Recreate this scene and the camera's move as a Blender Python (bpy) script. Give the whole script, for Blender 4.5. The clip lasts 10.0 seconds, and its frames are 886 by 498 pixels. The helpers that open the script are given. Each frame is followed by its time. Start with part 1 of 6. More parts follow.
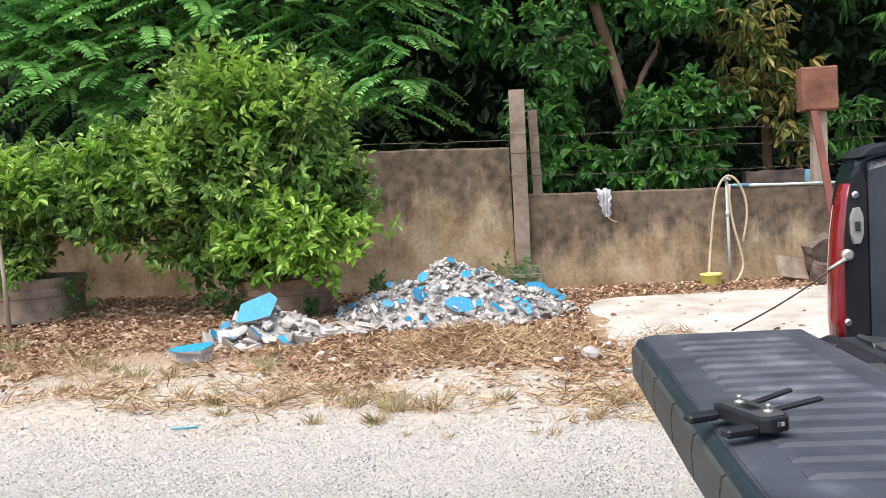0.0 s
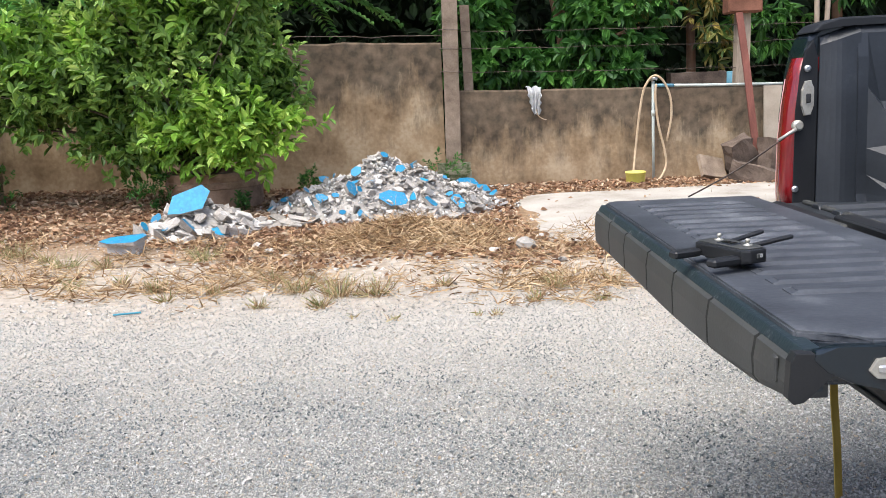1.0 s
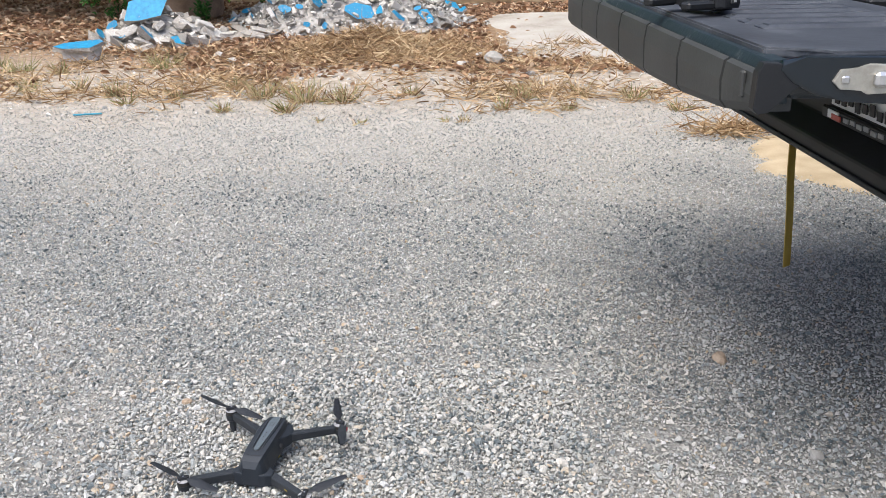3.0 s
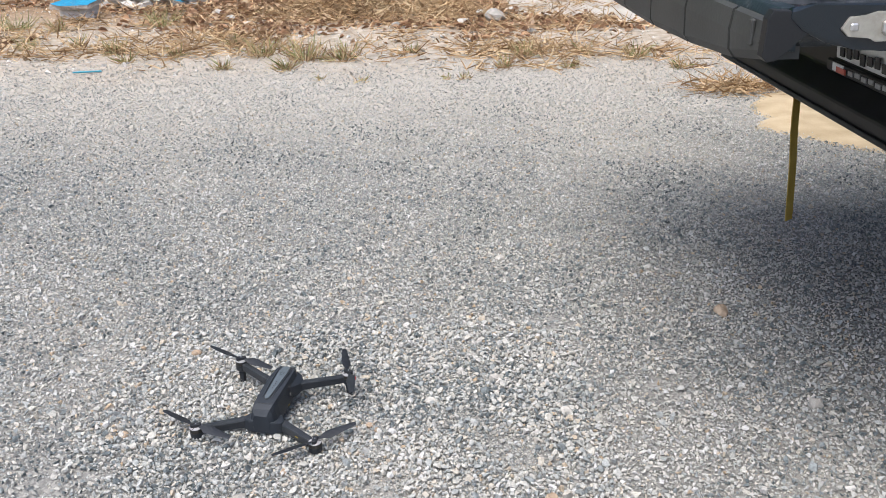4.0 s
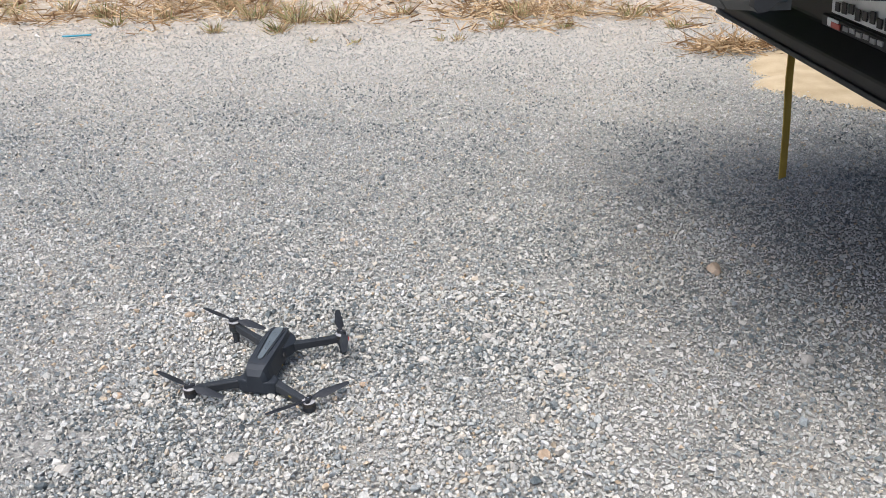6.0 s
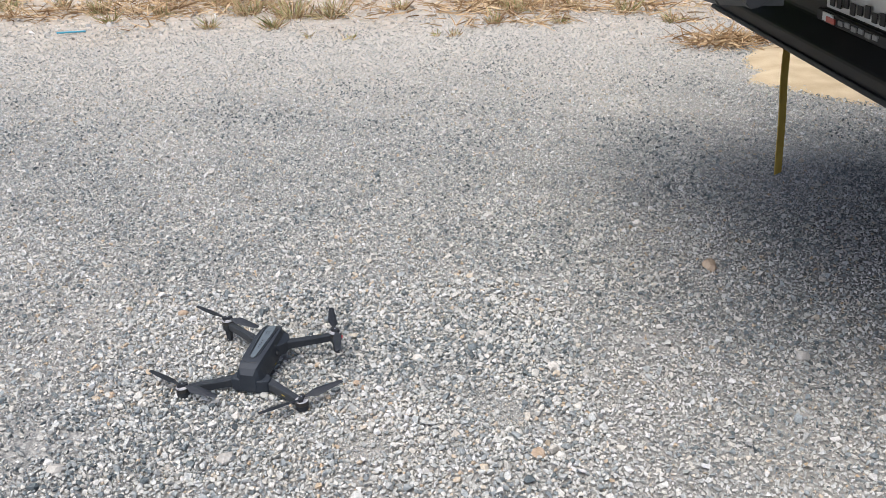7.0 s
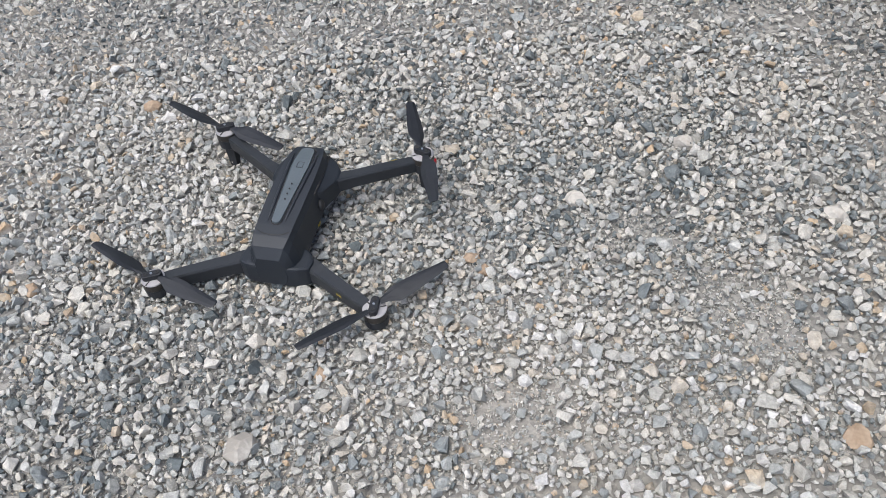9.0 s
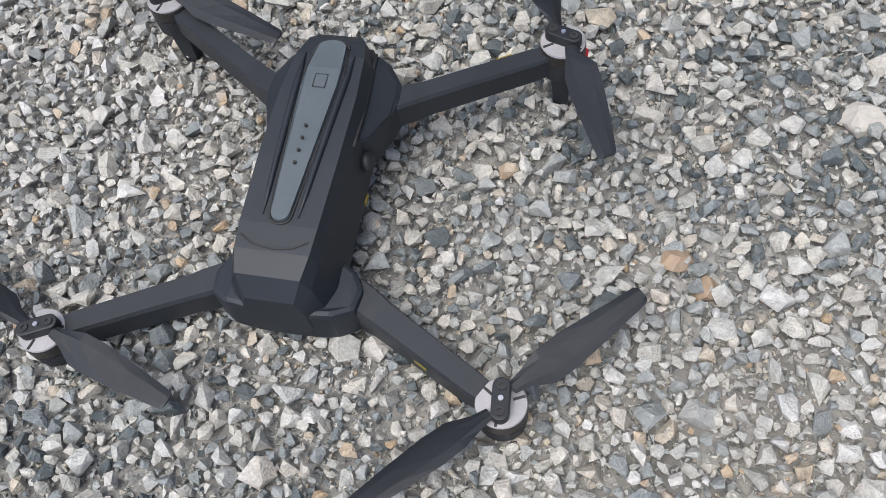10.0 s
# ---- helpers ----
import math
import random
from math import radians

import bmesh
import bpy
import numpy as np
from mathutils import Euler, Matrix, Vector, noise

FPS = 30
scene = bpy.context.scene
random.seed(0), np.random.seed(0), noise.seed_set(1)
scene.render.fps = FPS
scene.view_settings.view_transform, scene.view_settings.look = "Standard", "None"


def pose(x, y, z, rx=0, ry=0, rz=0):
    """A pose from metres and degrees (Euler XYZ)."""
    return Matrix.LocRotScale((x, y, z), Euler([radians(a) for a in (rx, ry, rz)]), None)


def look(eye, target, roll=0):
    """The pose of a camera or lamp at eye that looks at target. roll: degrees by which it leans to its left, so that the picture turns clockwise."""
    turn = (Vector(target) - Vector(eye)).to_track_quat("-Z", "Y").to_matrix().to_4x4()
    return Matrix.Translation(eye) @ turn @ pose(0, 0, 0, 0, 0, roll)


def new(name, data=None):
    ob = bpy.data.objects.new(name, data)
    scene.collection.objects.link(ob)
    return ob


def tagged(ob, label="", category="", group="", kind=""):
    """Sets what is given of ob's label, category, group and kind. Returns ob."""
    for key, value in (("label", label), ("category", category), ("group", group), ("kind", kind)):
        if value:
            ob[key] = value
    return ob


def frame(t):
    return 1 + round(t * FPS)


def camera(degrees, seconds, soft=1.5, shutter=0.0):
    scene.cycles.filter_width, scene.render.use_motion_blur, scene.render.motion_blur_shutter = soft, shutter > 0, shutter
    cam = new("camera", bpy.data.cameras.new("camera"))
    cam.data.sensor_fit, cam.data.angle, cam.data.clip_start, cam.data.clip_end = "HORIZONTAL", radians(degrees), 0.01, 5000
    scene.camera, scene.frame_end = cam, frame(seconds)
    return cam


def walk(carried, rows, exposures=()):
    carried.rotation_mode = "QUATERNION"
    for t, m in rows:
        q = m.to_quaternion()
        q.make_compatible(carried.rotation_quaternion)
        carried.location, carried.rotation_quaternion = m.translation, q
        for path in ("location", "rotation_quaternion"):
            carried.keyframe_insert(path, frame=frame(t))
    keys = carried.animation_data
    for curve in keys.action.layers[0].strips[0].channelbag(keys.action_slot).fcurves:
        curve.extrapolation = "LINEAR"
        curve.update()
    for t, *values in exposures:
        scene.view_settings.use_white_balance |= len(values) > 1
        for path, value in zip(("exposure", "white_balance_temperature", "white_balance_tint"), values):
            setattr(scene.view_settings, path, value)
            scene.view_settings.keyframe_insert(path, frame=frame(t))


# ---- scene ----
import collections

cam = camera(52.9, 10.0, soft=0.75)
EXPOSURES = [(0.0, 1.54), (0.5, 1.50), (1.5, 1.40), (2.5, 1.27), (4.5, 1.19), (7.5, 1.16), (8.5, 1.00), (9.0, 0.90), (10.0, 0.85)]
PATH = [
    (0, (0.288, -1.285, 1.247), (0.1, 0.702, 1.117), -3.4),
    (0.5, (0.184, -1.39, 1.223), (0.148, 0.596, 0.997), -3.0),
    (1, (0.138, -1.378, 1.157), (0.126, 0.592, 0.809), -2.5),
    (1.5, (0.124, -1.378, 1.128), (0.142, 0.575, 0.696), -1.8),
    (2, (0.112, -1.409, 1.091), (0.152, 0.529, 0.599), -0.8),
    (2.5, (0.115, -1.428, 1.025), (0.177, 0.478, 0.422), -0.8),
    (3, (0.117, -1.44, 1.004), (0.175, 0.432, 0.304), -0.8),
    (4.5, (0.092, -1.471, 0.987), (0.154, 0.36, 0.186), -0.8),
    (5, (0.095, -1.473, 0.981), (0.156, 0.346, 0.152), -0.9),
    (5.5, (0.1, -1.47, 0.979), (0.163, 0.342, 0.136), -1.0),
    (7, (0.118, -1.455, 0.98), (0.186, 0.349, 0.119), -1.3),
    (7.5, (0.096, -1.428, 0.964), (0.167, 0.36, 0.071), -1.3),
    (8, (0.073, -1.271, 0.921), (0.097, 0.432, -0.125), -3.0),
    (8.5, (0.055, -0.977, 0.829), (0.025, 0.565, -0.444), -4.6),
    (9, (-0.001, -0.638, 0.692), (-0.061, 0.74, -0.756), -5.6),
    (9.5, (-0.038, -0.378, 0.545), (-0.134, 0.728, -1.119), -8.1),
    (10, (-0.096, -0.227, 0.421), (-0.202, 0.794, -1.296), -10.4),
]
walk(cam, [(t, look(eye, target, roll)) for t, eye, target, roll in PATH], EXPOSURES)

# ---- world, sun, exposure ----
world = bpy.data.worlds.new("world")
scene.world = world
world.use_nodes = True
wn = world.node_tree
sky = wn.nodes.new("ShaderNodeTexSky")
sky.sky_type = "NISHITA"
sky.sun_disc = False
sky.sun_elevation, sky.sun_rotation = radians(67), radians(221)
sky.air_density, sky.dust_density, sky.ozone_density = 0.6, 3.5, 0.9
wn.links.new(sky.outputs[0], wn.nodes["Background"].inputs[0])
wn.nodes["Background"].inputs[1].default_value = 0.15
sun_data = bpy.data.lights.new("sun", "SUN")
sun_data.energy, sun_data.angle, sun_data.color = 1.35, radians(55), (0.94, 0.985, 0.985)
sun = new("sun", sun_data)
sun.matrix_world = look((-2.8, -3.2, 10.0), (0, 0, 0))


# ---- materials ----
def material(name, stops, scale=20.0, fine=160.0, rough=0.8, metal=0.0, bump=0.25, bump_size=0.004,
             island=0.0, per_object=0.0, coords="Object", stretch=(1, 1, 1), translucent=0.0, spec=0.4, detail=6.0, grain=0.35):
    """Colour from noise at two scales over the given ramp, varied by island or by object, with fine relief."""
    m = bpy.data.materials.new(name)
    m.use_nodes = True
    n, l = m.node_tree.nodes, m.node_tree.links
    bsdf = n["Principled BSDF"]
    tc = n.new("ShaderNodeTexCoord")
    mp = n.new("ShaderNodeMapping")
    mp.inputs["Scale"].default_value = stretch
    l.new(tc.outputs[coords], mp.inputs[0])
    a = n.new("ShaderNodeTexNoise")
    a.inputs["Scale"].default_value, a.inputs["Detail"].default_value = scale, detail
    b = n.new("ShaderNodeTexNoise")
    b.inputs["Scale"].default_value, b.inputs["Detail"].default_value = fine, 4.0
    l.new(mp.outputs[0], a.inputs[0])
    l.new(mp.outputs[0], b.inputs[0])
    mix = n.new("ShaderNodeMath")
    mix.operation = "MULTIPLY_ADD"
    mix.inputs[1].default_value, mix.inputs[2].default_value = grain, -grain / 2
    l.new(b.outputs[0], mix.inputs[0])
    add = n.new("ShaderNodeMath")
    l.new(a.outputs[0], add.inputs[0])
    l.new(mix.outputs[0], add.inputs[1])
    value = add
    for amount, node, socket in ((island, "ShaderNodeNewGeometry", "Random Per Island"), (per_object, "ShaderNodeObjectInfo", "Random")):
        if amount:
            src = n.new(node)
            f = n.new("ShaderNodeMath")
            f.operation = "MULTIPLY_ADD"
            f.inputs[1].default_value, f.inputs[2].default_value = amount, -amount / 2
            l.new(src.outputs[socket], f.inputs[0])
            s = n.new("ShaderNodeMath")
            l.new(value.outputs[0], s.inputs[0])
            l.new(f.outputs[0], s.inputs[1])
            value = s
    ramp = n.new("ShaderNodeValToRGB")
    els = ramp.color_ramp.elements
    while len(els) < len(stops):
        els.new(0.5)
    for e, (p, c) in zip(els, stops):
        e.position, e.color = p, (*c, 1)
    l.new(value.outputs[0], ramp.inputs[0])
    l.new(ramp.outputs[0], bsdf.inputs["Base Color"])
    bsdf.inputs["Roughness"].default_value = rough
    bsdf.inputs["Metallic"].default_value = metal
    bsdf.inputs["Specular IOR Level"].default_value = spec
    if bump:
        bp = n.new("ShaderNodeBump")
        bp.inputs["Strength"].default_value, bp.inputs["Distance"].default_value = bump, bump_size
        l.new(b.outputs[0], bp.inputs["Height"])
        l.new(bp.outputs[0], bsdf.inputs["Normal"])
    if translucent:
        tr = n.new("ShaderNodeBsdfTranslucent")
        l.new(ramp.outputs[0], tr.inputs[0])
        ms = n.new("ShaderNodeMixShader")
        ms.inputs[0].default_value = translucent
        l.new(bsdf.outputs[0], ms.inputs[1])
        l.new(tr.outputs[0], ms.inputs[2])
        l.new(ms.outputs[0], n["Material Output"].inputs[0])
    return m


def two(a, b, p=0.3, q=0.7):
    return [(p, a), (q, b)]


def ground_material():
    """Pale grey grit, giving way to tan dirt and brown litter towards the wall."""
    m = bpy.data.materials.new("ground")
    m.use_nodes = True
    n, l = m.node_tree.nodes, m.node_tree.links
    bsdf = n["Principled BSDF"]
    tc = n.new("ShaderNodeTexCoord")
    sep = n.new("ShaderNodeSeparateXYZ")
    l.new(tc.outputs["Object"], sep.inputs[0])

    def noise_tex(scale, detail=6.0):
        t = n.new("ShaderNodeTexNoise")
        t.inputs["Scale"].default_value, t.inputs["Detail"].default_value = scale, detail
        l.new(tc.outputs["Object"], t.inputs[0])
        return t

    def ramp_of(src, stops):
        r = n.new("ShaderNodeValToRGB")
        els = r.color_ramp.elements
        while len(els) < len(stops):
            els.new(0.5)
        for e, (p, c) in zip(els, stops):
            e.position, e.color = p, (*c, 1)
        l.new(src, r.inputs[0])
        return r

    def op(kind, a, b):
        o = n.new("ShaderNodeMath")
        o.operation = kind
        for i, v in enumerate((a, b)):
            if isinstance(v, (int, float)):
                o.inputs[i].default_value = v
            else:
                l.new(v, o.inputs[i])
        return o.outputs[0]

    def mixed(f, a, b):
        x = n.new("ShaderNodeMix")
        x.data_type = "RGBA"
        l.new(f, x.inputs[0])
        l.new(a, x.inputs[6])
        l.new(b, x.inputs[7])
        return x.outputs[2]

    vor = n.new("ShaderNodeTexVoronoi")
    vor.inputs["Scale"].default_value = 190.0
    l.new(tc.outputs["Object"], vor.inputs[0])
    grit = ramp_of(vor.outputs["Color"], [(0.0, (0.13, 0.128, 0.12)), (0.5, (0.215, 0.21, 0.195)), (1.0, (0.34, 0.33, 0.305))])
    dust = ramp_of(noise_tex(60).outputs[0], [(0.3, (0.31, 0.285, 0.245)), (0.7, (0.43, 0.40, 0.355))])
    pale = op("MULTIPLY", op("SUBTRACT", sep.outputs["Y"], 1.4), 0.45)
    cover = ramp_of(op("ADD", op("MAXIMUM", pale, 0.0), noise_tex(1.7, 5).outputs[0]), [(0.52, (0, 0, 0)), (0.95, (0.9, 0.9, 0.9))])
    near = mixed(cover.outputs[0], grit.outputs[0], dust.outputs[0])
    dirt = ramp_of(noise_tex(14).outputs[0], [(0.25, (0.21, 0.165, 0.12)), (0.5, (0.335, 0.285, 0.225)), (0.75, (0.45, 0.41, 0.35))])
    litter = ramp_of(noise_tex(28).outputs[0], [(0.3, (0.14, 0.088, 0.052)), (0.6, (0.27, 0.18, 0.108)), (0.8, (0.39, 0.29, 0.19))])
    wob = op("MULTIPLY_ADD", noise_tex(1.1, 5).outputs[0], 2.2)
    y1 = op("ADD", sep.outputs["Y"], wob)
    to_dirt = ramp_of(op("MULTIPLY", op("SUBTRACT", y1, 4.6), 0.9), [(0.0, (0, 0, 0)), (1.0, (1, 1, 1))])
    to_litter = ramp_of(op("MULTIPLY", op("SUBTRACT", y1, 6.1), 0.7), [(0.0, (0, 0, 0)), (1.0, (1, 1, 1))])
    col = mixed(to_litter.outputs[0], mixed(to_dirt.outputs[0], near, dirt.outputs[0]), litter.outputs[0])
    l.new(col, bsdf.inputs["Base Color"])
    bsdf.inputs["Roughness"].default_value = 0.95
    bsdf.inputs["Specular IOR Level"].default_value = 0.2
    bp = n.new("ShaderNodeBump")
    bp.inputs["Strength"].default_value, bp.inputs["Distance"].default_value = 0.5, 0.004
    l.new(noise_tex(240, 4).outputs[0], bp.inputs["Height"])
    l.new(bp.outputs[0], bsdf.inputs["Normal"])
    return m


def wall_material(name, rise):
    """Tan cement render with dark mould streaks running down from the top."""
    m = material(name, [(0.28, (0.17, 0.112, 0.062)), (0.5, (0.30, 0.215, 0.128)), (0.7, (0.43, 0.335, 0.22))], scale=2.6, fine=22, rough=0.92, bump=0.5, bump_size=0.008, spec=0.2, detail=9.0)
    n, l = m.node_tree.nodes, m.node_tree.links
    bsdf = n["Principled BSDF"]
    tc = n.new("ShaderNodeTexCoord")
    sep = n.new("ShaderNodeSeparateXYZ")
    l.new(tc.outputs["Object"], sep.inputs[0])
    mp = n.new("ShaderNodeMapping")
    mp.inputs["Scale"].default_value = (2.4, 1.0, 1.0)
    l.new(tc.outputs["Object"], mp.inputs[0])
    streak = n.new("ShaderNodeTexNoise")
    streak.inputs["Scale"].default_value, streak.inputs["Detail"].default_value, streak.inputs["Roughness"].default_value = 1.5, 12, 0.68
    l.new(mp.outputs[0], streak.inputs[0])
    h = n.new("ShaderNodeMath")
    h.operation = "MULTIPLY_ADD"
    l.new(sep.outputs["Z"], h.inputs[0])
    h.inputs[1].default_value, h.inputs[2].default_value = 0.50, rise
    mp2 = n.new("ShaderNodeMapping")
    mp2.inputs["Scale"].default_value = (9.0, 1.0, 0.55)
    l.new(tc.outputs["Object"], mp2.inputs[0])
    drip = n.new("ShaderNodeTexNoise")
    drip.inputs["Scale"].default_value, drip.inputs["Detail"].default_value, drip.inputs["Roughness"].default_value = 1.6, 8, 0.6
    l.new(mp2.outputs[0], drip.inputs[0])
    blend = n.new("ShaderNodeMath")
    blend.operation = "MULTIPLY_ADD"
    l.new(drip.outputs[0], blend.inputs[0])
    blend.inputs[1].default_value = 0.28
    l.new(h.outputs[0], blend.inputs[2])
    s = n.new("ShaderNodeMath")
    s.operation = "MULTIPLY_ADD"
    l.new(streak.outputs[0], s.inputs[0])
    s.inputs[1].default_value = 0.98
    l.new(blend.outputs[0], s.inputs[2])
    r = n.new("ShaderNodeValToRGB")
    r.color_ramp.elements[0].position, r.color_ramp.elements[1].position = 0.47, 0.70
    r.color_ramp.elements[1].color = (0.88, 0.88, 0.88, 1)
    l.new(s.outputs[0], r.inputs[0])
    mould = n.new("ShaderNodeTexNoise")
    mould.inputs["Scale"].default_value, mould.inputs["Detail"].default_value = 9.0, 8
    l.new(tc.outputs["Object"], mould.inputs[0])
    mr = n.new("ShaderNodeValToRGB")
    mr.color_ramp.elements[0].position, mr.color_ramp.elements[1].position = 0.35, 0.7
    mr.color_ramp.elements[0].color, mr.color_ramp.elements[1].color = (0.035, 0.03, 0.022, 1), (0.15, 0.11, 0.075, 1)
    l.new(mould.outputs[0], mr.inputs[0])
    x = n.new("ShaderNodeMix")
    x.data_type = "RGBA"
    old = bsdf.inputs["Base Color"].links[0].from_socket
    l.new(r.outputs[0], x.inputs[0])
    l.new(old, x.inputs[6])
    l.new(mr.outputs[0], x.inputs[7])
    l.new(x.outputs[2], bsdf.inputs["Base Color"])
    return m


def gravel_material():
    """Crushed limestone: each stone grey, blue-grey, beige or nearly white, dusty and faintly veined."""
    m = material("gravel", two((0.68, 0.68, 0.68), (1.20, 1.195, 1.18), 0.22, 0.80), scale=200, fine=700, rough=0.92, bump=0.7, bump_size=0.0018, spec=0.2, grain=0.7)
    n, l = m.node_tree.nodes, m.node_tree.links
    bsdf = n["Principled BSDF"]
    geo = n.new("ShaderNodeNewGeometry")
    tc = n.new("ShaderNodeTexCoord")
    broad = n.new("ShaderNodeTexNoise")
    broad.inputs["Scale"].default_value, broad.inputs["Detail"].default_value = 2.6, 4.0
    l.new(tc.outputs["Object"], broad.inputs[0])
    drift = n.new("ShaderNodeMath")
    drift.operation = "MULTIPLY_ADD"
    drift.inputs[1].default_value, drift.inputs[2].default_value = 0.9, -0.45
    l.new(broad.outputs[0], drift.inputs[0])
    value = n.new("ShaderNodeMath")
    l.new(geo.outputs["Random Per Island"], value.inputs[0])
    l.new(drift.outputs[0], value.inputs[1])
    ramp = n.new("ShaderNodeValToRGB")
    ramp.color_ramp.interpolation = "LINEAR"
    stops = ((0.0, (0.10, 0.117, 0.122)), (0.10, (0.19, 0.212, 0.217)), (0.25, (0.305, 0.322, 0.316)), (0.38, (0.365, 0.358, 0.325)), (0.55, (0.44, 0.445, 0.425)), (0.70, (0.455, 0.435, 0.385)), (0.86, (0.475, 0.465, 0.44)), (0.94, (0.43, 0.38, 0.305)), (0.975, (0.39, 0.285, 0.18)), (0.985, (0.53, 0.525, 0.51)))
    els = ramp.color_ramp.elements
    while len(els) < len(stops):
        els.new(0.5)
    for e, (p, c) in zip(els, stops):
        e.position, e.color = p, (*c, 1)
    l.new(value.outputs[0], ramp.inputs[0])
    vein = n.new("ShaderNodeTexNoise")
    vein.inputs["Scale"].default_value, vein.inputs["Detail"].default_value, vein.inputs["Distortion"].default_value = 90.0, 3.0, 1.5
    l.new(tc.outputs["Object"], vein.inputs[0])
    line = n.new("ShaderNodeValToRGB")
    line.color_ramp.elements[0].position, line.color_ramp.elements[1].position = 0.60, 0.72
    line.color_ramp.elements[1].color = (0.5, 0.5, 0.5, 1)
    l.new(vein.outputs[0], line.inputs[0])
    pale = n.new("ShaderNodeMix")
    pale.data_type = "RGBA"
    l.new(line.outputs[0], pale.inputs[0])
    l.new(ramp.outputs[0], pale.inputs[6])
    pale.inputs[7].default_value = (0.43, 0.415, 0.38, 1)
    mult = n.new("ShaderNodeMix")
    mult.data_type, mult.blend_type = "RGBA", "MULTIPLY"
    mult.inputs[0].default_value = 1.0
    l.new(pale.outputs[2], mult.inputs[6])
    l.new(bsdf.inputs["Base Color"].links[0].from_socket, mult.inputs[7])
    # pale dust lying on the stones towards the dirt verge
    sep = n.new("ShaderNodeSeparateXYZ")
    l.new(tc.outputs["Object"], sep.inputs[0])
    reach = n.new("ShaderNodeMapRange")
    reach.inputs["From Min"].default_value, reach.inputs["From Max"].default_value = 1.5, 3.8
    reach.inputs["To Min"].default_value, reach.inputs["To Max"].default_value = -0.48, 0.26
    l.new(sep.outputs["Y"], reach.inputs["Value"])
    patch = n.new("ShaderNodeMath")
    patch.use_clamp = True
    l.new(reach.outputs[0], patch.inputs[0])
    l.new(broad.outputs[0], patch.inputs[1])
    dust = n.new("ShaderNodeMix")
    dust.data_type = "RGBA"
    l.new(patch.outputs[0], dust.inputs[0])
    l.new(mult.outputs[2], dust.inputs[6])
    dust.inputs[7].default_value = (0.40, 0.387, 0.35, 1)
    l.new(dust.outputs[2], bsdf.inputs["Base Color"])
    return m


M_GROUND = ground_material()
M_WALL = wall_material("old_render", -0.555)
M_WALL_LOW = wall_material("old_low_render", -0.315)
M_GRAVEL = gravel_material()
M_STONE = material("pale_stone", two((0.28, 0.262, 0.232), (0.48, 0.455, 0.41)), scale=30, fine=250, rough=0.9, per_object=0.4)
M_TAN_STONE = material("tan_stone", two((0.25, 0.18, 0.12), (0.40, 0.31, 0.225)), scale=40, fine=250, rough=0.9)
M_SLAB = material("pale_concrete", [(0.25, (0.22, 0.19, 0.15)), (0.45, (0.335, 0.305, 0.262)), (0.75, (0.42, 0.392, 0.35))], scale=3, fine=60, rough=0.9, bump=0.3)
M_SAND = material("tan_sand", two((0.30, 0.23, 0.135), (0.43, 0.34, 0.22)), scale=9, fine=200, rough=0.95, bump=0.4)
M_CONCRETE = material("grey_concrete", two((0.14, 0.10, 0.07), (0.29, 0.225, 0.165)), scale=7, fine=80, rough=0.9, bump=0.4, bump_size=0.005)
M_RUBBLE = material("rubble", [(0.2, (0.23, 0.205, 0.175)), (0.5, (0.38, 0.35, 0.31)), (0.8, (0.54, 0.51, 0.47))], scale=22, fine=150, rough=0.92, bump=0.5, per_object=0.7)
M_RUBBLE_BITS = material("rubble_bits", [(0.2, (0.14, 0.125, 0.11)), (0.5, (0.28, 0.26, 0.235)), (0.8, (0.46, 0.435, 0.40))], scale=22, fine=150, rough=0.92, bump=0.4, island=0.8)
M_PALE_BITS = material("pale_bits", [(0.2, (0.24, 0.22, 0.19)), (0.5, (0.40, 0.375, 0.34)), (0.8, (0.56, 0.54, 0.50))], scale=22, fine=150, rough=0.92, bump=0.4, island=0.8)
M_PLASTER = material("white_plaster", two((0.42, 0.41, 0.39), (0.60, 0.59, 0.57)), scale=20, fine=120, rough=0.92, bump=0.4)
M_BLUE = material("blue_paint", [(0.25, (0.30, 0.31, 0.30)), (0.32, (0.008, 0.165, 0.32)), (0.75, (0.022, 0.28, 0.45))], scale=12, fine=120, rough=0.55, bump=0.15, per_object=0.25)
M_TERRACOTTA = material("weathered_clay", two((0.18, 0.11, 0.068), (0.34, 0.225, 0.15)), scale=8, fine=70, rough=0.9, bump=0.3)
M_LEAF = material("bush_leaf", [(0.15, (0.05, 0.105, 0.018)), (0.5, (0.145, 0.265, 0.045)), (0.75, (0.27, 0.41, 0.085)), (0.92, (0.46, 0.55, 0.17))], scale=1.8, fine=30, rough=0.45, bump=0, island=0.55, translucent=0.3)
M_LEAF_LIME = material("lime_leaf", [(0.15, (0.10, 0.225, 0.024)), (0.5, (0.225, 0.41, 0.05)), (0.85, (0.40, 0.53, 0.10))], scale=1.8, fine=30, rough=0.45, bump=0, island=0.5, translucent=0.35)
M_LEAF_FERN = material("feather_leaf", [(0.2, (0.09, 0.24, 0.065)), (0.5, (0.18, 0.42, 0.10)), (0.8, (0.32, 0.55, 0.17))], scale=1.2, fine=30, rough=0.68, bump=0, island=0.3, translucent=0.35)
M_LEAF_TREE = material("tree_leaf", [(0.2, (0.018, 0.066, 0.012)), (0.5, (0.048, 0.15, 0.024)), (0.8, (0.105, 0.27, 0.042))], scale=1.6, fine=30, rough=0.55, bump=0, island=0.45, translucent=0.3)
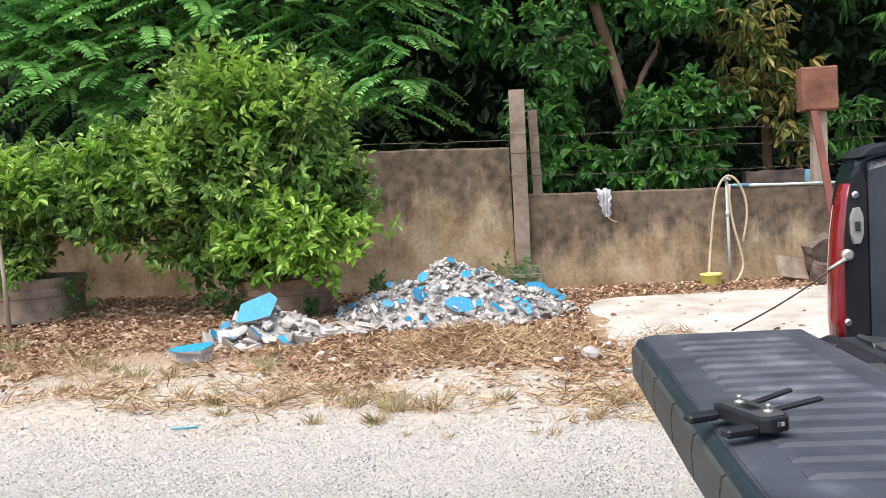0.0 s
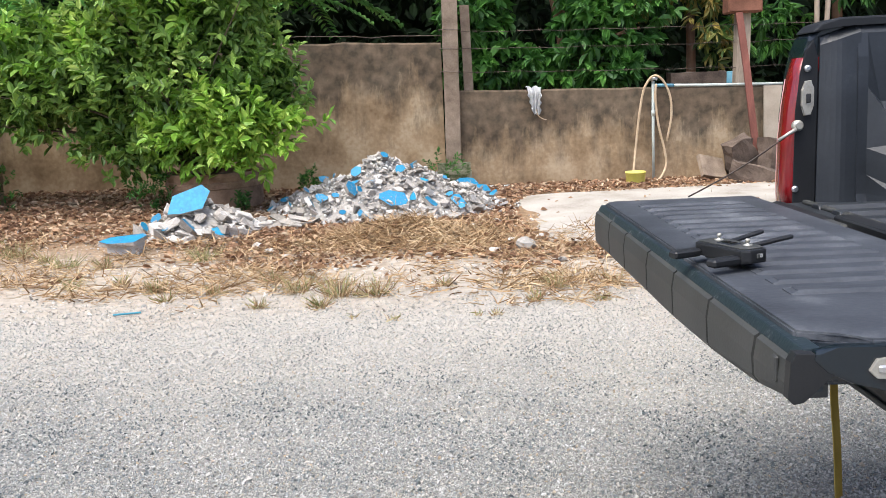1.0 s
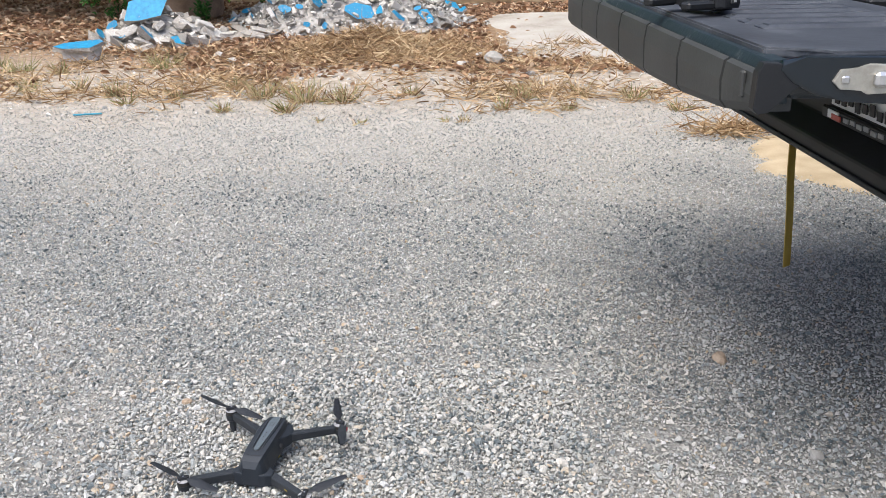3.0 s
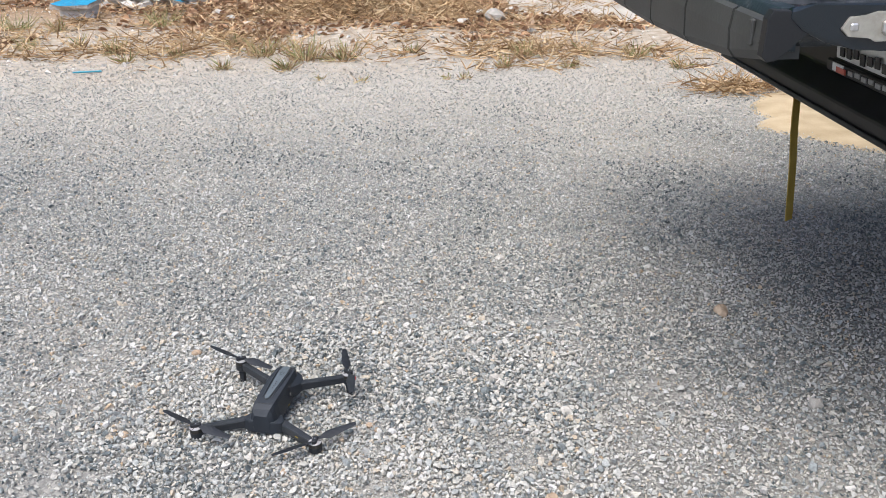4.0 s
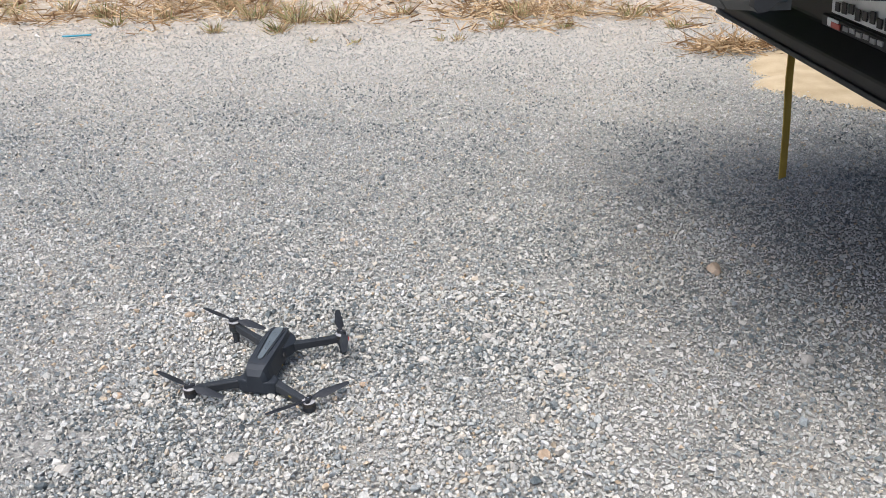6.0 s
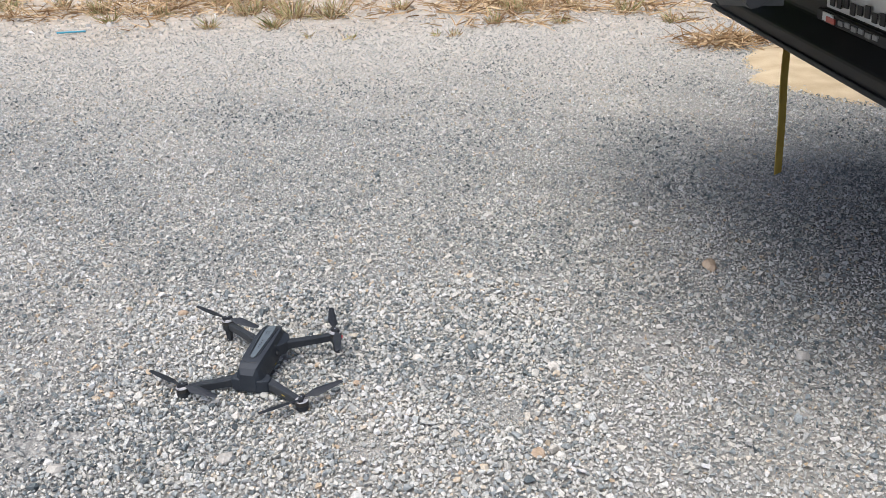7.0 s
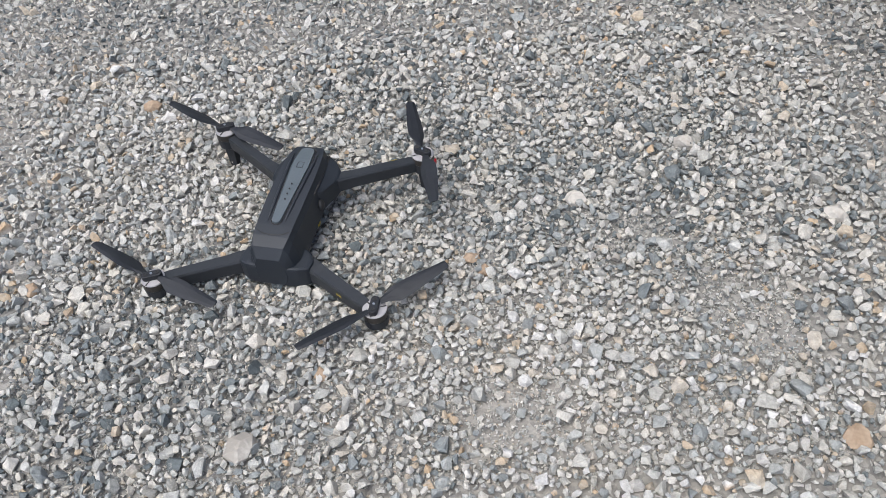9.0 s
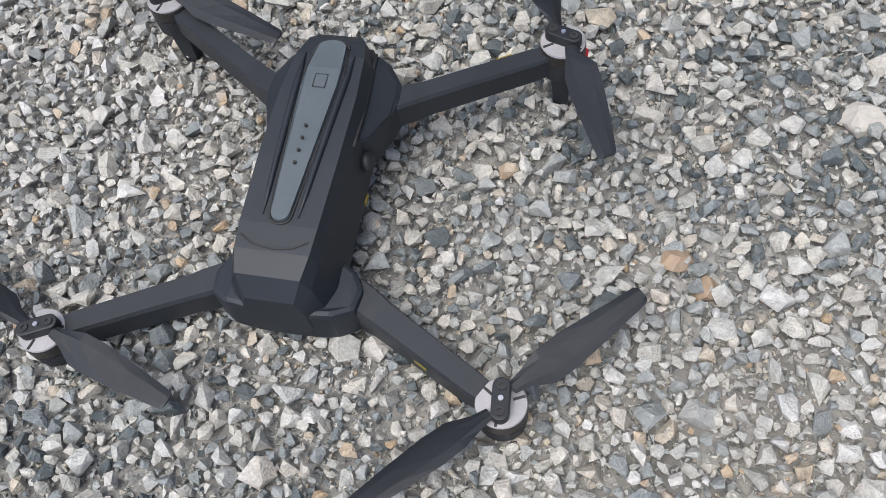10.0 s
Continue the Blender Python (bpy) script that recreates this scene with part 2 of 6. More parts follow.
M_LEAF_YELLOW = material("yellowing_leaf", [(0.2, (0.05, 0.10, 0.02)), (0.5, (0.15, 0.18, 0.04)), (0.8, (0.38, 0.28, 0.07))], scale=1.6, fine=30, rough=0.5, bump=0, island=0.7, translucent=0.3)
# near-black green: the deep shade of the woods is put into the leaf colour
M_LEAF_SHADED = material("shade_leaf", two((0.006, 0.018, 0.005), (0.018, 0.046, 0.011)), scale=1.2, fine=20, rough=0.8, bump=0, island=0.5)
M_BARK = material("bark", two((0.10, 0.055, 0.032), (0.25, 0.15, 0.095)), scale=6, fine=60, rough=0.9, bump=0.6, bump_size=0.01, stretch=(1, 1, 0.25))
M_TWIG = material("twig", two((0.07, 0.05, 0.03), (0.17, 0.13, 0.085)), scale=8, fine=60, rough=0.9, bump=0.3)
M_LITTER = material("dead_leaf", [(0.1, (0.15, 0.08, 0.045)), (0.4, (0.29, 0.165, 0.092)), (0.65, (0.42, 0.265, 0.155)), (0.9, (0.54, 0.41, 0.28))], scale=3, fine=40, rough=0.85, bump=0, island=0.85)
M_STRAW = material("dry_grass", [(0.1, (0.17, 0.095, 0.045)), (0.5, (0.36, 0.235, 0.12)), (0.9, (0.54, 0.41, 0.25))], scale=3, fine=40, rough=0.85, bump=0, island=0.8)
M_GRASS = material("green_grass", [(0.1, (0.13, 0.15, 0.045)), (0.5, (0.25, 0.25, 0.10)), (0.9, (0.43, 0.37, 0.20))], scale=2, fine=30, rough=0.7, bump=0, island=0.8, translucent=0.2)
M_LINER = material("liner_plastic", [(0.3, (0.024, 0.0275, 0.034)), (0.55, (0.046, 0.051, 0.060)), (0.78, (0.11, 0.116, 0.126))], scale=9, fine=110, rough=0.5, bump=0.4, bump_size=0.0015, spec=0.45)
# liner plastic less scuffed than the gate's, with the bed's shade in its colour
M_BED_SHADED = material("shaded_bed_plastic", [(0.3, (0.012, 0.0142, 0.017)), (0.6, (0.021, 0.0245, 0.029)), (0.85, (0.055, 0.06, 0.066))], scale=7, fine=110, rough=0.42, bump=0.25, bump_size=0.0012, spec=0.5)
M_BLACK = material("black_plastic", two((0.006, 0.0065, 0.007), (0.012, 0.0125, 0.0135)), scale=9, fine=220, rough=0.5, bump=0.15, bump_size=0.001)
M_CAP = material("grey_trim_plastic", two((0.028, 0.029, 0.027), (0.046, 0.047, 0.044)), scale=6, fine=180, rough=0.55, bump=0.2, bump_size=0.001)
M_PAINT = material("dark_blue_paint", two((0.004, 0.0075, 0.011), (0.008, 0.014, 0.019)), scale=5, fine=90, rough=0.22, bump=0.03, spec=0.6)
M_CHIP = material("chipped_paint", two((0.010, 0.019, 0.024), (0.13, 0.14, 0.14), 0.62, 0.80), scale=30, fine=120, rough=0.5, bump=0.2)
M_RED = material("red_lens", two((0.13, 0.006, 0.008), (0.21, 0.010, 0.012)), scale=10, fine=60, rough=0.12, bump=0.0, spec=0.7)
M_PINK = material("clear_lens", two((0.42, 0.24, 0.22), (0.52, 0.32, 0.29)), scale=10, fine=60, rough=0.15, bump=0.0, spec=0.7)
M_ZINC = material("pale_zinc", two((0.34, 0.32, 0.27), (0.48, 0.46, 0.40)), scale=25, fine=200, rough=0.42, metal=0.55, bump=0.1)
M_STEEL = material("bright_steel", two((0.55, 0.55, 0.55), (0.75, 0.75, 0.75)), scale=20, fine=150, rough=0.28, metal=0.95, bump=0.05)
M_CABLE = material("steel_cable", two((0.03, 0.022, 0.018), (0.08, 0.06, 0.05)), scale=40, fine=300, rough=0.5, metal=0.6, bump=0.2)
M_STRAP = material("yellow_webbing", two((0.30, 0.20, 0.035), (0.43, 0.31, 0.07)), scale=12, fine=300, rough=0.85, bump=0.4, bump_size=0.001)
M_WHITE = material("white_plate", two((0.60, 0.60, 0.58), (0.72, 0.72, 0.70)), scale=8, fine=100, rough=0.45, bump=0.05)
M_INK = material("black_ink", two((0.015, 0.015, 0.016), (0.03, 0.03, 0.03)), scale=20, fine=100, rough=0.6, bump=0)
M_RED_INK = material("red_ink", two((0.40, 0.07, 0.05), (0.50, 0.11, 0.08)), scale=20, fine=100, rough=0.5, bump=0)
M_TYRE = material("tyre_rubber", two((0.015, 0.015, 0.015), (0.04, 0.038, 0.035)), scale=12, fine=120, rough=0.85, bump=0.3)
M_GLASS = material("dark_glass", two((0.012, 0.014, 0.015), (0.016, 0.018, 0.02)), scale=3, fine=20, rough=0.06, bump=0, spec=0.7)
M_DRONE = material("drone_shell", two((0.0095, 0.0130, 0.0182), (0.0145, 0.0190, 0.0255)), scale=18, fine=700, rough=0.58, bump=0.08, bump_size=0.0004, spec=0.5)
M_DRONE_ARM = material("drone_arm_plastic", two((0.017, 0.0195, 0.023), (0.024, 0.027, 0.031)), scale=18, fine=700, rough=0.5, bump=0.08, bump_size=0.0004)
M_DRONE_STRIP = material("grey_strip", two((0.070, 0.086, 0.096), (0.090, 0.107, 0.118)), scale=30, fine=500, rough=0.4, bump=0.05, bump_size=0.0003)
M_BLADE = material("blade_plastic", two((0.011, 0.0125, 0.0155), (0.018, 0.0200, 0.0240)), scale=25, fine=500, rough=0.5, bump=0.05, bump_size=0.0003)
M_MOTOR = material("motor_alloy", two((0.28, 0.275, 0.28), (0.36, 0.35, 0.355)), scale=40, fine=600, rough=0.55, metal=0.2, bump=0.05, bump_size=0.0003)
M_MOTOR_SIDE = material("motor_can", two((0.035, 0.033, 0.03), (0.06, 0.055, 0.05)), scale=40, fine=600, rough=0.4, metal=0.5, bump=0.05, bump_size=0.0003)
M_YELLOW_INK = material("yellow_ink", two((0.20, 0.15, 0.02), (0.30, 0.23, 0.035)), scale=40, fine=300, rough=0.5, bump=0)
M_GREY_INK = material("grey_ink", two((0.25, 0.25, 0.245), (0.34, 0.34, 0.33)), scale=40, fine=300, rough=0.5, bump=0)
M_RUST = material("rusty_steel", two((0.11, 0.045, 0.025), (0.24, 0.105, 0.065)), scale=5, fine=60, rough=0.85, metal=0.1, bump=0.3)
M_REDWOOD = material("red_painted_wood", two((0.12, 0.04, 0.028), (0.22, 0.08, 0.058)), scale=6, fine=70, rough=0.8, bump=0.3, stretch=(1, 1, 0.3))
M_WOOD = material("weathered_wood", two((0.20, 0.155, 0.115), (0.42, 0.345, 0.26)), scale=8, fine=80, rough=0.9, bump=0.4, stretch=(1, 1, 0.2))
M_PVC = material("pale_pvc", two((0.36, 0.40, 0.36), (0.50, 0.54, 0.49)), scale=8, fine=90, rough=0.5, bump=0.05)
M_PVC_BLUE = material("blue_pvc", two((0.07, 0.20, 0.28), (0.13, 0.29, 0.36)), scale=8, fine=90, rough=0.5, bump=0.05)
M_HOSE = material("faded_hose", two((0.38, 0.27, 0.16), (0.55, 0.42, 0.28)), scale=10, fine=90, rough=0.6, bump=0.05)
M_YELLOW = material("yellow_plastic", two((0.55, 0.50, 0.09), (0.68, 0.63, 0.16)), scale=10, fine=90, rough=0.5, bump=0.05)
M_RAG = material("white_cloth", two((0.55, 0.55, 0.54), (0.76, 0.76, 0.75)), scale=15, fine=150, rough=0.95, bump=0.3)
M_WIRE = material("rusty_wire", two((0.05, 0.038, 0.03), (0.13, 0.10, 0.08)), scale=20, fine=100, rough=0.7, metal=0.4, bump=0)
M_BRICK = material("old_block", two((0.055, 0.038, 0.028), (0.15, 0.11, 0.083)), scale=6, fine=60, rough=0.92, bump=0.5, bump_size=0.006)
M_MOSS = material("mossy_cement", two((0.06, 0.085, 0.03), (0.26, 0.24, 0.17), 0.35, 0.6), scale=9, fine=70, rough=0.95, bump=0.5)
M_BOARD = material("cement_board", two((0.27, 0.225, 0.17), (0.38, 0.325, 0.255)), scale=4, fine=60, rough=0.9, bump=0.2)
M_BLUE_STICK = material("blue_plastic", two((0.03, 0.22, 0.32), (0.06, 0.32, 0.42)), scale=20, fine=90, rough=0.5, bump=0)
M_RED_LED = material("red_lamp_cover", two((0.45, 0.02, 0.03), (0.6, 0.04, 0.05)), scale=20, fine=90, rough=0.3, bump=0)


# ---- mesh helpers ----
BASE = {}


def thing(name, at, label, category, group="", kind=""):
    """An empty at the base of a thing; its parts are given in world metres."""
    ob = new(name)
    ob.location = at
    ob.empty_display_size = 0.1
    BASE[ob.name] = Vector(at)
    return tagged(ob, label, category, group, kind)


def finish(ob, material_, parent, label, smooth):
    ob.data.materials.append(material_)
    for p in ob.data.polygons:
        p.use_smooth = smooth
    if parent is not None:
        ob.parent = parent
        BASE[ob.name] = Vector((0, 0, 0))
    return tagged(ob, label) if label else ob


def shift_of(parent):
    s = Vector((0, 0, 0))
    while parent is not None:
        s += BASE.get(parent.name, Vector((0, 0, 0)))
        parent = parent.parent
    return s


def part(name, bm, material_, parent=None, label="", smooth=False):
    me = bpy.data.meshes.new(name)
    if parent is not None:
        bmesh.ops.translate(bm, verts=bm.verts, vec=-shift_of(parent))
    bmesh.ops.recalc_face_normals(bm, faces=bm.faces)
    bm.to_mesh(me)
    bm.free()
    return finish(new(name, me), material_, parent, label, smooth)


def part_at(name, bm, material_, parent, place, turn, label=""):
    """A part built round its own origin, then set at a world place with a turn."""
    ob = part(name, bm, material_, None, label)
    ob.parent = parent
    BASE[ob.name] = Vector((0, 0, 0))
    ob.matrix_basis = Matrix.Translation(Vector(place) - shift_of(parent)) @ turn
    return ob


def raw(name, verts, faces, material_, parent=None, label="", smooth=False):
    me = bpy.data.meshes.new(name)
    v = np.asarray(verts, dtype=float)
    if parent is not None:
        v = v - np.array(shift_of(parent))
    me.from_pydata(v.tolist(), [], faces.tolist() if isinstance(faces, np.ndarray) else faces)
    me.update()
    return finish(new(name, me), material_, parent, label, smooth)


def add_box(bm, centre, size, bevel=0.0, turn=None, segments=1):
    m = Matrix.Translation(centre) @ (turn or Matrix.Identity(4)) @ Matrix.Diagonal((*size, 1))
    made = bmesh.ops.create_cube(bm, size=1.0, matrix=m)
    if bevel:
        edges = list({e for v in made["verts"] for e in v.link_edges})
        bmesh.ops.bevel(bm, geom=edges, offset=bevel, segments=segments, affect="EDGES", profile=0.7)
    return bm


def box(centre, size, bevel=0.0, turn=None, segments=1):
    return add_box(bmesh.new(), centre, size, bevel, turn, segments)


def rough_box(centre, size, amount, seed, cuts=4, turn=None, bevel=0.0):
    """A worn block: subdivided, with an uneven skin."""
    bm = bmesh.new()
    bmesh.ops.create_cube(bm, size=1.0, matrix=Matrix.Diagonal((*size, 1)))
    if bevel:
        bmesh.ops.bevel(bm, geom=list(bm.edges), offset=bevel, segments=1, affect="EDGES")
    bmesh.ops.subdivide_edges(bm, edges=list(bm.edges), cuts=cuts, use_grid_fill=True)
    for v in bm.verts:
        v.co += amount * noise.noise_vector(v.co * 9 + Vector((seed * 7.3, seed, 0)))
    bmesh.ops.transform(bm, matrix=Matrix.Translation(centre) @ (turn or Matrix.Identity(4)), verts=bm.verts)
    return bm


def prism(outline, axis, lo, hi, bevel=0.0):
    """A flat outline of (a, b) pairs pulled along an axis: x takes (y, z), y takes (x, z), z takes (x, y)."""
    def place(a, b, c):
        return {"x": (c, a, b), "y": (a, c, b), "z": (a, b, c)}[axis]
    bm = bmesh.new()
    one = [bm.verts.new(place(a, b, lo)) for a, b in outline]
    two_ = [bm.verts.new(place(a, b, hi)) for a, b in outline]
    bm.faces.new(one)
    bm.faces.new(two_[::-1])
    k = len(outline)
    for i in range(k):
        bm.faces.new((one[i], two_[i], two_[(i + 1) % k], one[(i + 1) % k]))
    if bevel:
        bmesh.ops.bevel(bm, geom=list(bm.edges), offset=bevel, segments=2, affect="EDGES", profile=0.6)
    return bm


def loft(sections, cap=True):
    """Closed rings of equal length, skinned one to the next."""
    bm = bmesh.new()
    rings = [[bm.verts.new(p) for p in s] for s in sections]
    k = len(rings[0])
    for a, b in zip(rings, rings[1:]):
        for i in range(k):
            bm.faces.new((a[i], a[(i + 1) % k], b[(i + 1) % k], b[i]))
    if cap:
        bm.faces.new(rings[0][::-1])
        bm.faces.new(rings[-1])
    return bm


def tube_data(points, radii, sides=8):
    pts = [Vector(p) for p in points]
    if isinstance(radii, (int, float)):
        radii = [radii] * len(pts)
    verts, faces, up = [], [], Vector((0.31, 0.17, 0.93))
    for i, p in enumerate(pts):
        d = (pts[min(i + 1, len(pts) - 1)] - pts[max(i - 1, 0)]).normalized()
        a = d.cross(up)
        a = a.normalized() if a.length > 1e-4 else Vector((1, 0, 0))
        b = d.cross(a)
        for s in range(sides):
            t = 2 * math.pi * s / sides
            verts.append(p + radii[i] * (math.cos(t) * a + math.sin(t) * b))
    for i in range(len(pts) - 1):
        for s in range(sides):
            faces.append((i * sides + s, i * sides + (s + 1) % sides, (i + 1) * sides + (s + 1) % sides, (i + 1) * sides + s))
    faces.append(tuple(range(sides))[::-1])
    faces.append(tuple((len(pts) - 1) * sides + s for s in range(sides)))
    return verts, faces


def tube(name, points, radii, material_, parent=None, label="", sides=8):
    v, f = tube_data(points, radii, sides)
    return raw(name, v, f, material_, parent, label, True)


def tubes(name, lines, material_, parent=None, label="", sides=5):
    verts, faces = [], []
    for points, radii in lines:
        v, f = tube_data(points, radii, sides)
        k = len(verts)
        verts += v
        faces += [tuple(i + k for i in face) for face in f]
    return raw(name, verts, faces, material_, parent, label, True)


def lathe(profile, centre, sides=32):
    bm = bmesh.new()
    rings = []
    for r, z in profile:
        rings.append([bm.verts.new((centre[0] + r * math.cos(2 * math.pi * i / sides), centre[1] + r * math.sin(2 * math.pi * i / sides), centre[2] + z)) for i in range(sides)])
    for a, b in zip(rings, rings[1:]):
        for i in range(sides):
            bm.faces.new((a[i], a[(i + 1) % sides], b[(i + 1) % sides], b[i]))
    bm.faces.new(rings[0][::-1])
    bm.faces.new(rings[-1])
    return bm


def curve_points(points, steps=8):
    """Points along a smooth line through the given ones."""
    p = [Vector(q) for q in points]
    p = [2 * p[0] - p[1]] + p + [2 * p[-1] - p[-2]]
    out = []
    for i in range(1, len(p) - 2):
        for s in range(steps):
            t = s / steps
            a, b, c, d = p[i - 1], p[i], p[i + 1], p[i + 2]
            out.append(0.5 * (2 * b + (c - a) * t + (2 * a - 5 * b + 4 * c - d) * t * t + (3 * b - a - 3 * c + d) * t ** 3))
    return out + [p[-2]]


def ground_z(x, y):
    """Height of the yard: level gravel, rising gently towards the wall and its corner."""
    def step(lo, hi, v):
        t = min(max((v - lo) / (hi - lo), 0.0), 1.0)
        return t * t * (3 - 2 * t)
    return step(4.6, 8.0, y) * (0.10 + 0.13 * step(0.3, -4.0, x))


def ground_z_array(x, y):
    def step(lo, hi, v):
        t = np.clip((v - lo) / (hi - lo), 0, 1)
        return t * t * (3 - 2 * t)
    return step(4.6, 8.0, y) * (0.10 + 0.13 * step(0.3, -4.0, x))


def unit(a):
    return a / np.maximum(np.linalg.norm(a, axis=1, keepdims=True), 1e-9)


def leaves(name, base, way, normal, length, width, material_, parent, label="", fold=0.25, kind=""):
    """Folded, pointed leaves, one for each row of the arrays."""
    way = unit(way)
    side = unit(np.cross(way, normal))
    normal = np.cross(side, way)
    L, W = length[:, None], width[:, None]
    lift = normal * W * fold
    cols = [base,
            base + way * L * 0.3 + side * W * 0.42 + lift,
            base + way * L * 0.68 + side * W * 0.40 + lift * 0.8,
            base + way * L - normal * L * 0.10,
            base + way * L * 0.68 - side * W * 0.40 + lift * 0.8,
            base + way * L * 0.3 - side * W * 0.42 + lift]
    v = np.stack(cols, 1).reshape(-1, 3)
    k = np.arange(len(base))[:, None] * 6
    f = np.concatenate([k + np.array([[0, 1, 2, 3]]), k + np.array([[0, 3, 4, 5]])], 1).reshape(-1, 4)
    ob = raw(name, v, f, material_, parent, label)
    return tagged(ob, kind=kind) if kind else ob


def blades(name, base, tip, width, material_, parent=None, label="", bend=0.25, rng=None):
    """Bent, tapered blades or straws from base to tip."""
    n = len(base)
    d = unit(tip - base)
    side = unit(np.cross(d, rng.normal(size=(n, 3))))
    up = np.cross(side, d)
    length = np.linalg.norm(tip - base, axis=1, keepdims=True)
    mid = (base + tip) / 2 + up * length * bend * rng.uniform(-1, 1, (n, 1))
    w = width[:, None]
    v = np.stack([base - side * w / 2, base + side * w / 2, mid + side * w * 0.4, mid - side * w * 0.4, tip + up * w * 0.1], 1).reshape(-1, 3)
    k = np.arange(n) * 5
    faces = [(i, i + 1, i + 2, i + 3) for i in k] + [(i + 3, i + 2, i + 4) for i in k]
    return raw(name, v, [tuple(int(j) for j in f) for f in faces], material_, parent, label)


def hull_shapes(count, points, seed, flat=0.62):
    """Angular broken stones of about unit size, as (verts, faces)."""
    r = random.Random(seed)
    out = []
    for _ in range(count):
        bm = bmesh.new()
        sx, sy, sz = r.uniform(0.8, 1.25), r.uniform(0.7, 1.0), r.uniform(flat * 0.75, flat * 1.2)
        for _ in range(points):
            v = Vector((r.gauss(0, 1), r.gauss(0, 1), r.gauss(0, 1))).normalized() * r.uniform(0.46, 0.54)
            bm.verts.new((v.x * sx, v.y * sy, v.z * sz))
        got = bmesh.ops.convex_hull(bm, input=list(bm.verts))
        loose = [v for v in bm.verts if not v.link_faces]
        bmesh.ops.delete(bm, geom=loose, context="VERTS")
        bmesh.ops.triangulate(bm, faces=list(bm.faces))
        bm.verts.index_update()
        out.append((np.array([v.co[:] for v in bm.verts]), np.array([[v.index for v in f.verts] for f in bm.faces])))
        bm.free()
    return out


def scatter(name, shapes, x, y, z, size, material_, rng, parent=None, label="", tilt=0.5):
    """Many stones joined into one mesh: one per row of x, y, z, size."""
    pick = rng.integers(0, len(shapes), len(x))
    all_v, all_f, k = [], [], 0
    for s, (sv, sf) in enumerate(shapes):
        i = np.nonzero(pick == s)[0]
        if not len(i):
            continue
        n = len(i)
        a, b, c = rng.uniform(0, 2 * math.pi, n), rng.normal(0, tilt, n), rng.normal(0, tilt, n)
        ca, sa, cb, sb, cc, sc = np.cos(a), np.sin(a), np.cos(b), np.sin(b), np.cos(c), np.sin(c)
        v = np.broadcast_to(sv, (n, *sv.shape))
        px, py, pz = v[..., 0], v[..., 1], v[..., 2]
        py, pz = py * cb[:, None] - pz * sb[:, None], py * sb[:, None] + pz * cb[:, None]
        px, pz = px * cc[:, None] + pz * sc[:, None], -px * sc[:, None] + pz * cc[:, None]
        px, py = px * ca[:, None] - py * sa[:, None], px * sa[:, None] + py * ca[:, None]
        w = np.stack([px, py, pz], -1) * size[i][:, None, None] + np.stack([x[i], y[i], z[i]], -1)[:, None, :]
        all_v.append(w.reshape(-1, 3))
        all_f.append((sf[None] + (np.arange(n) * len(sv))[:, None, None] + k).reshape(-1, 3))
        k += n * len(sv)
    ob = raw(name, np.concatenate(all_v), np.concatenate(all_f), material_, parent, label)
    return ob


# ---- ground ----
def make_ground():
    far = [30.0, 60.0, 120.0, 300.0, 900.0]
    xs = np.array([-f for f in far[::-1]] + [-15.0] + list(np.arange(-8, 8.01, 0.16)) + [15.0] + far)
    ys = np.array([-f for f in far[::-1]] + [-10.0] + list(np.arange(-4, 11.01, 0.16)) + [15.0] + far)
    X, Y = np.meshgrid(xs, ys)
    Z = ground_z_array(X, Y)
    v = np.stack([X, Y, Z], -1).reshape(-1, 3)
    for i in range(len(v)):
        if abs(v[i, 0]) < 8.1 and -4.1 < v[i, 1] < 11.1:
            v[i, 2] += 0.012 * (noise.noise(Vector((v[i, 0] * 1.3, v[i, 1] * 1.3, 0.5)))) * min(1, max(0, (v[i, 1] - 4.0) / 1.5))
    w = len(xs)
    f = [(j * w + i, j * w + i + 1, (j + 1) * w + i + 1, (j + 1) * w + i) for j in range(len(ys) - 1) for i in range(w - 1)]
    ob = raw("ground", v, f, M_GROUND, smooth=True)
    return tagged(ob, "pale crushed gravel yard turning to dirt and litter by the wall", "ground", kind="structure")


ground = make_ground()


def patch_mesh(name, centre, rx, ry, lift, material_, seed, wobble=0.25, rings=10, sides=72, blunt=2.0):
    """A low irregular sheet lying on the yard, feathering into it at its rim."""
    verts = [(centre[0], centre[1], ground_z(*centre) + lift)]
    faces = []
    for r in range(1, rings + 1):
        for s in range(sides):
            a = 2 * math.pi * s / sides
            k = 1 + wobble * noise.fractal(Vector((math.cos(a) * 1.7, math.sin(a) * 1.7, seed)), 0.8, 2.0, 4) * (r / rings)
            k /= (abs(math.cos(a)) ** blunt + abs(math.sin(a)) ** blunt) ** (1 / blunt)
            x, y = centre[0] + rx * k * math.cos(a) * r / rings, centre[1] + ry * k * math.sin(a) * r / rings
            z = ground_z(x, y) + lift * (1 - max(0, (r / rings - 0.8) / 0.2) ** 2 * 1.5)
            verts.append((x, y, z))
    for s in range(sides):
        faces.append((0, 1 + s, 1 + (s + 1) % sides))
    for r in range(rings - 1):
        for s in range(sides):
            a, b = 1 + r * sides + s, 1 + r * sides + (s + 1) % sides
            faces.append((a, a + sides, b + sides, b))
    return raw(name, verts, faces, material_, smooth=True)


tagged(patch_mesh("concrete_slab", (2.75, 6.35), 2.0, 1.42, 0.022, M_SLAB, 3.0, 0.16, 10, 120, 4.0), "pale worn concrete slab under scattered dead leaves", "slab", kind="structure")
SAND = (2.36, 2.17, 0.92, 0.60)
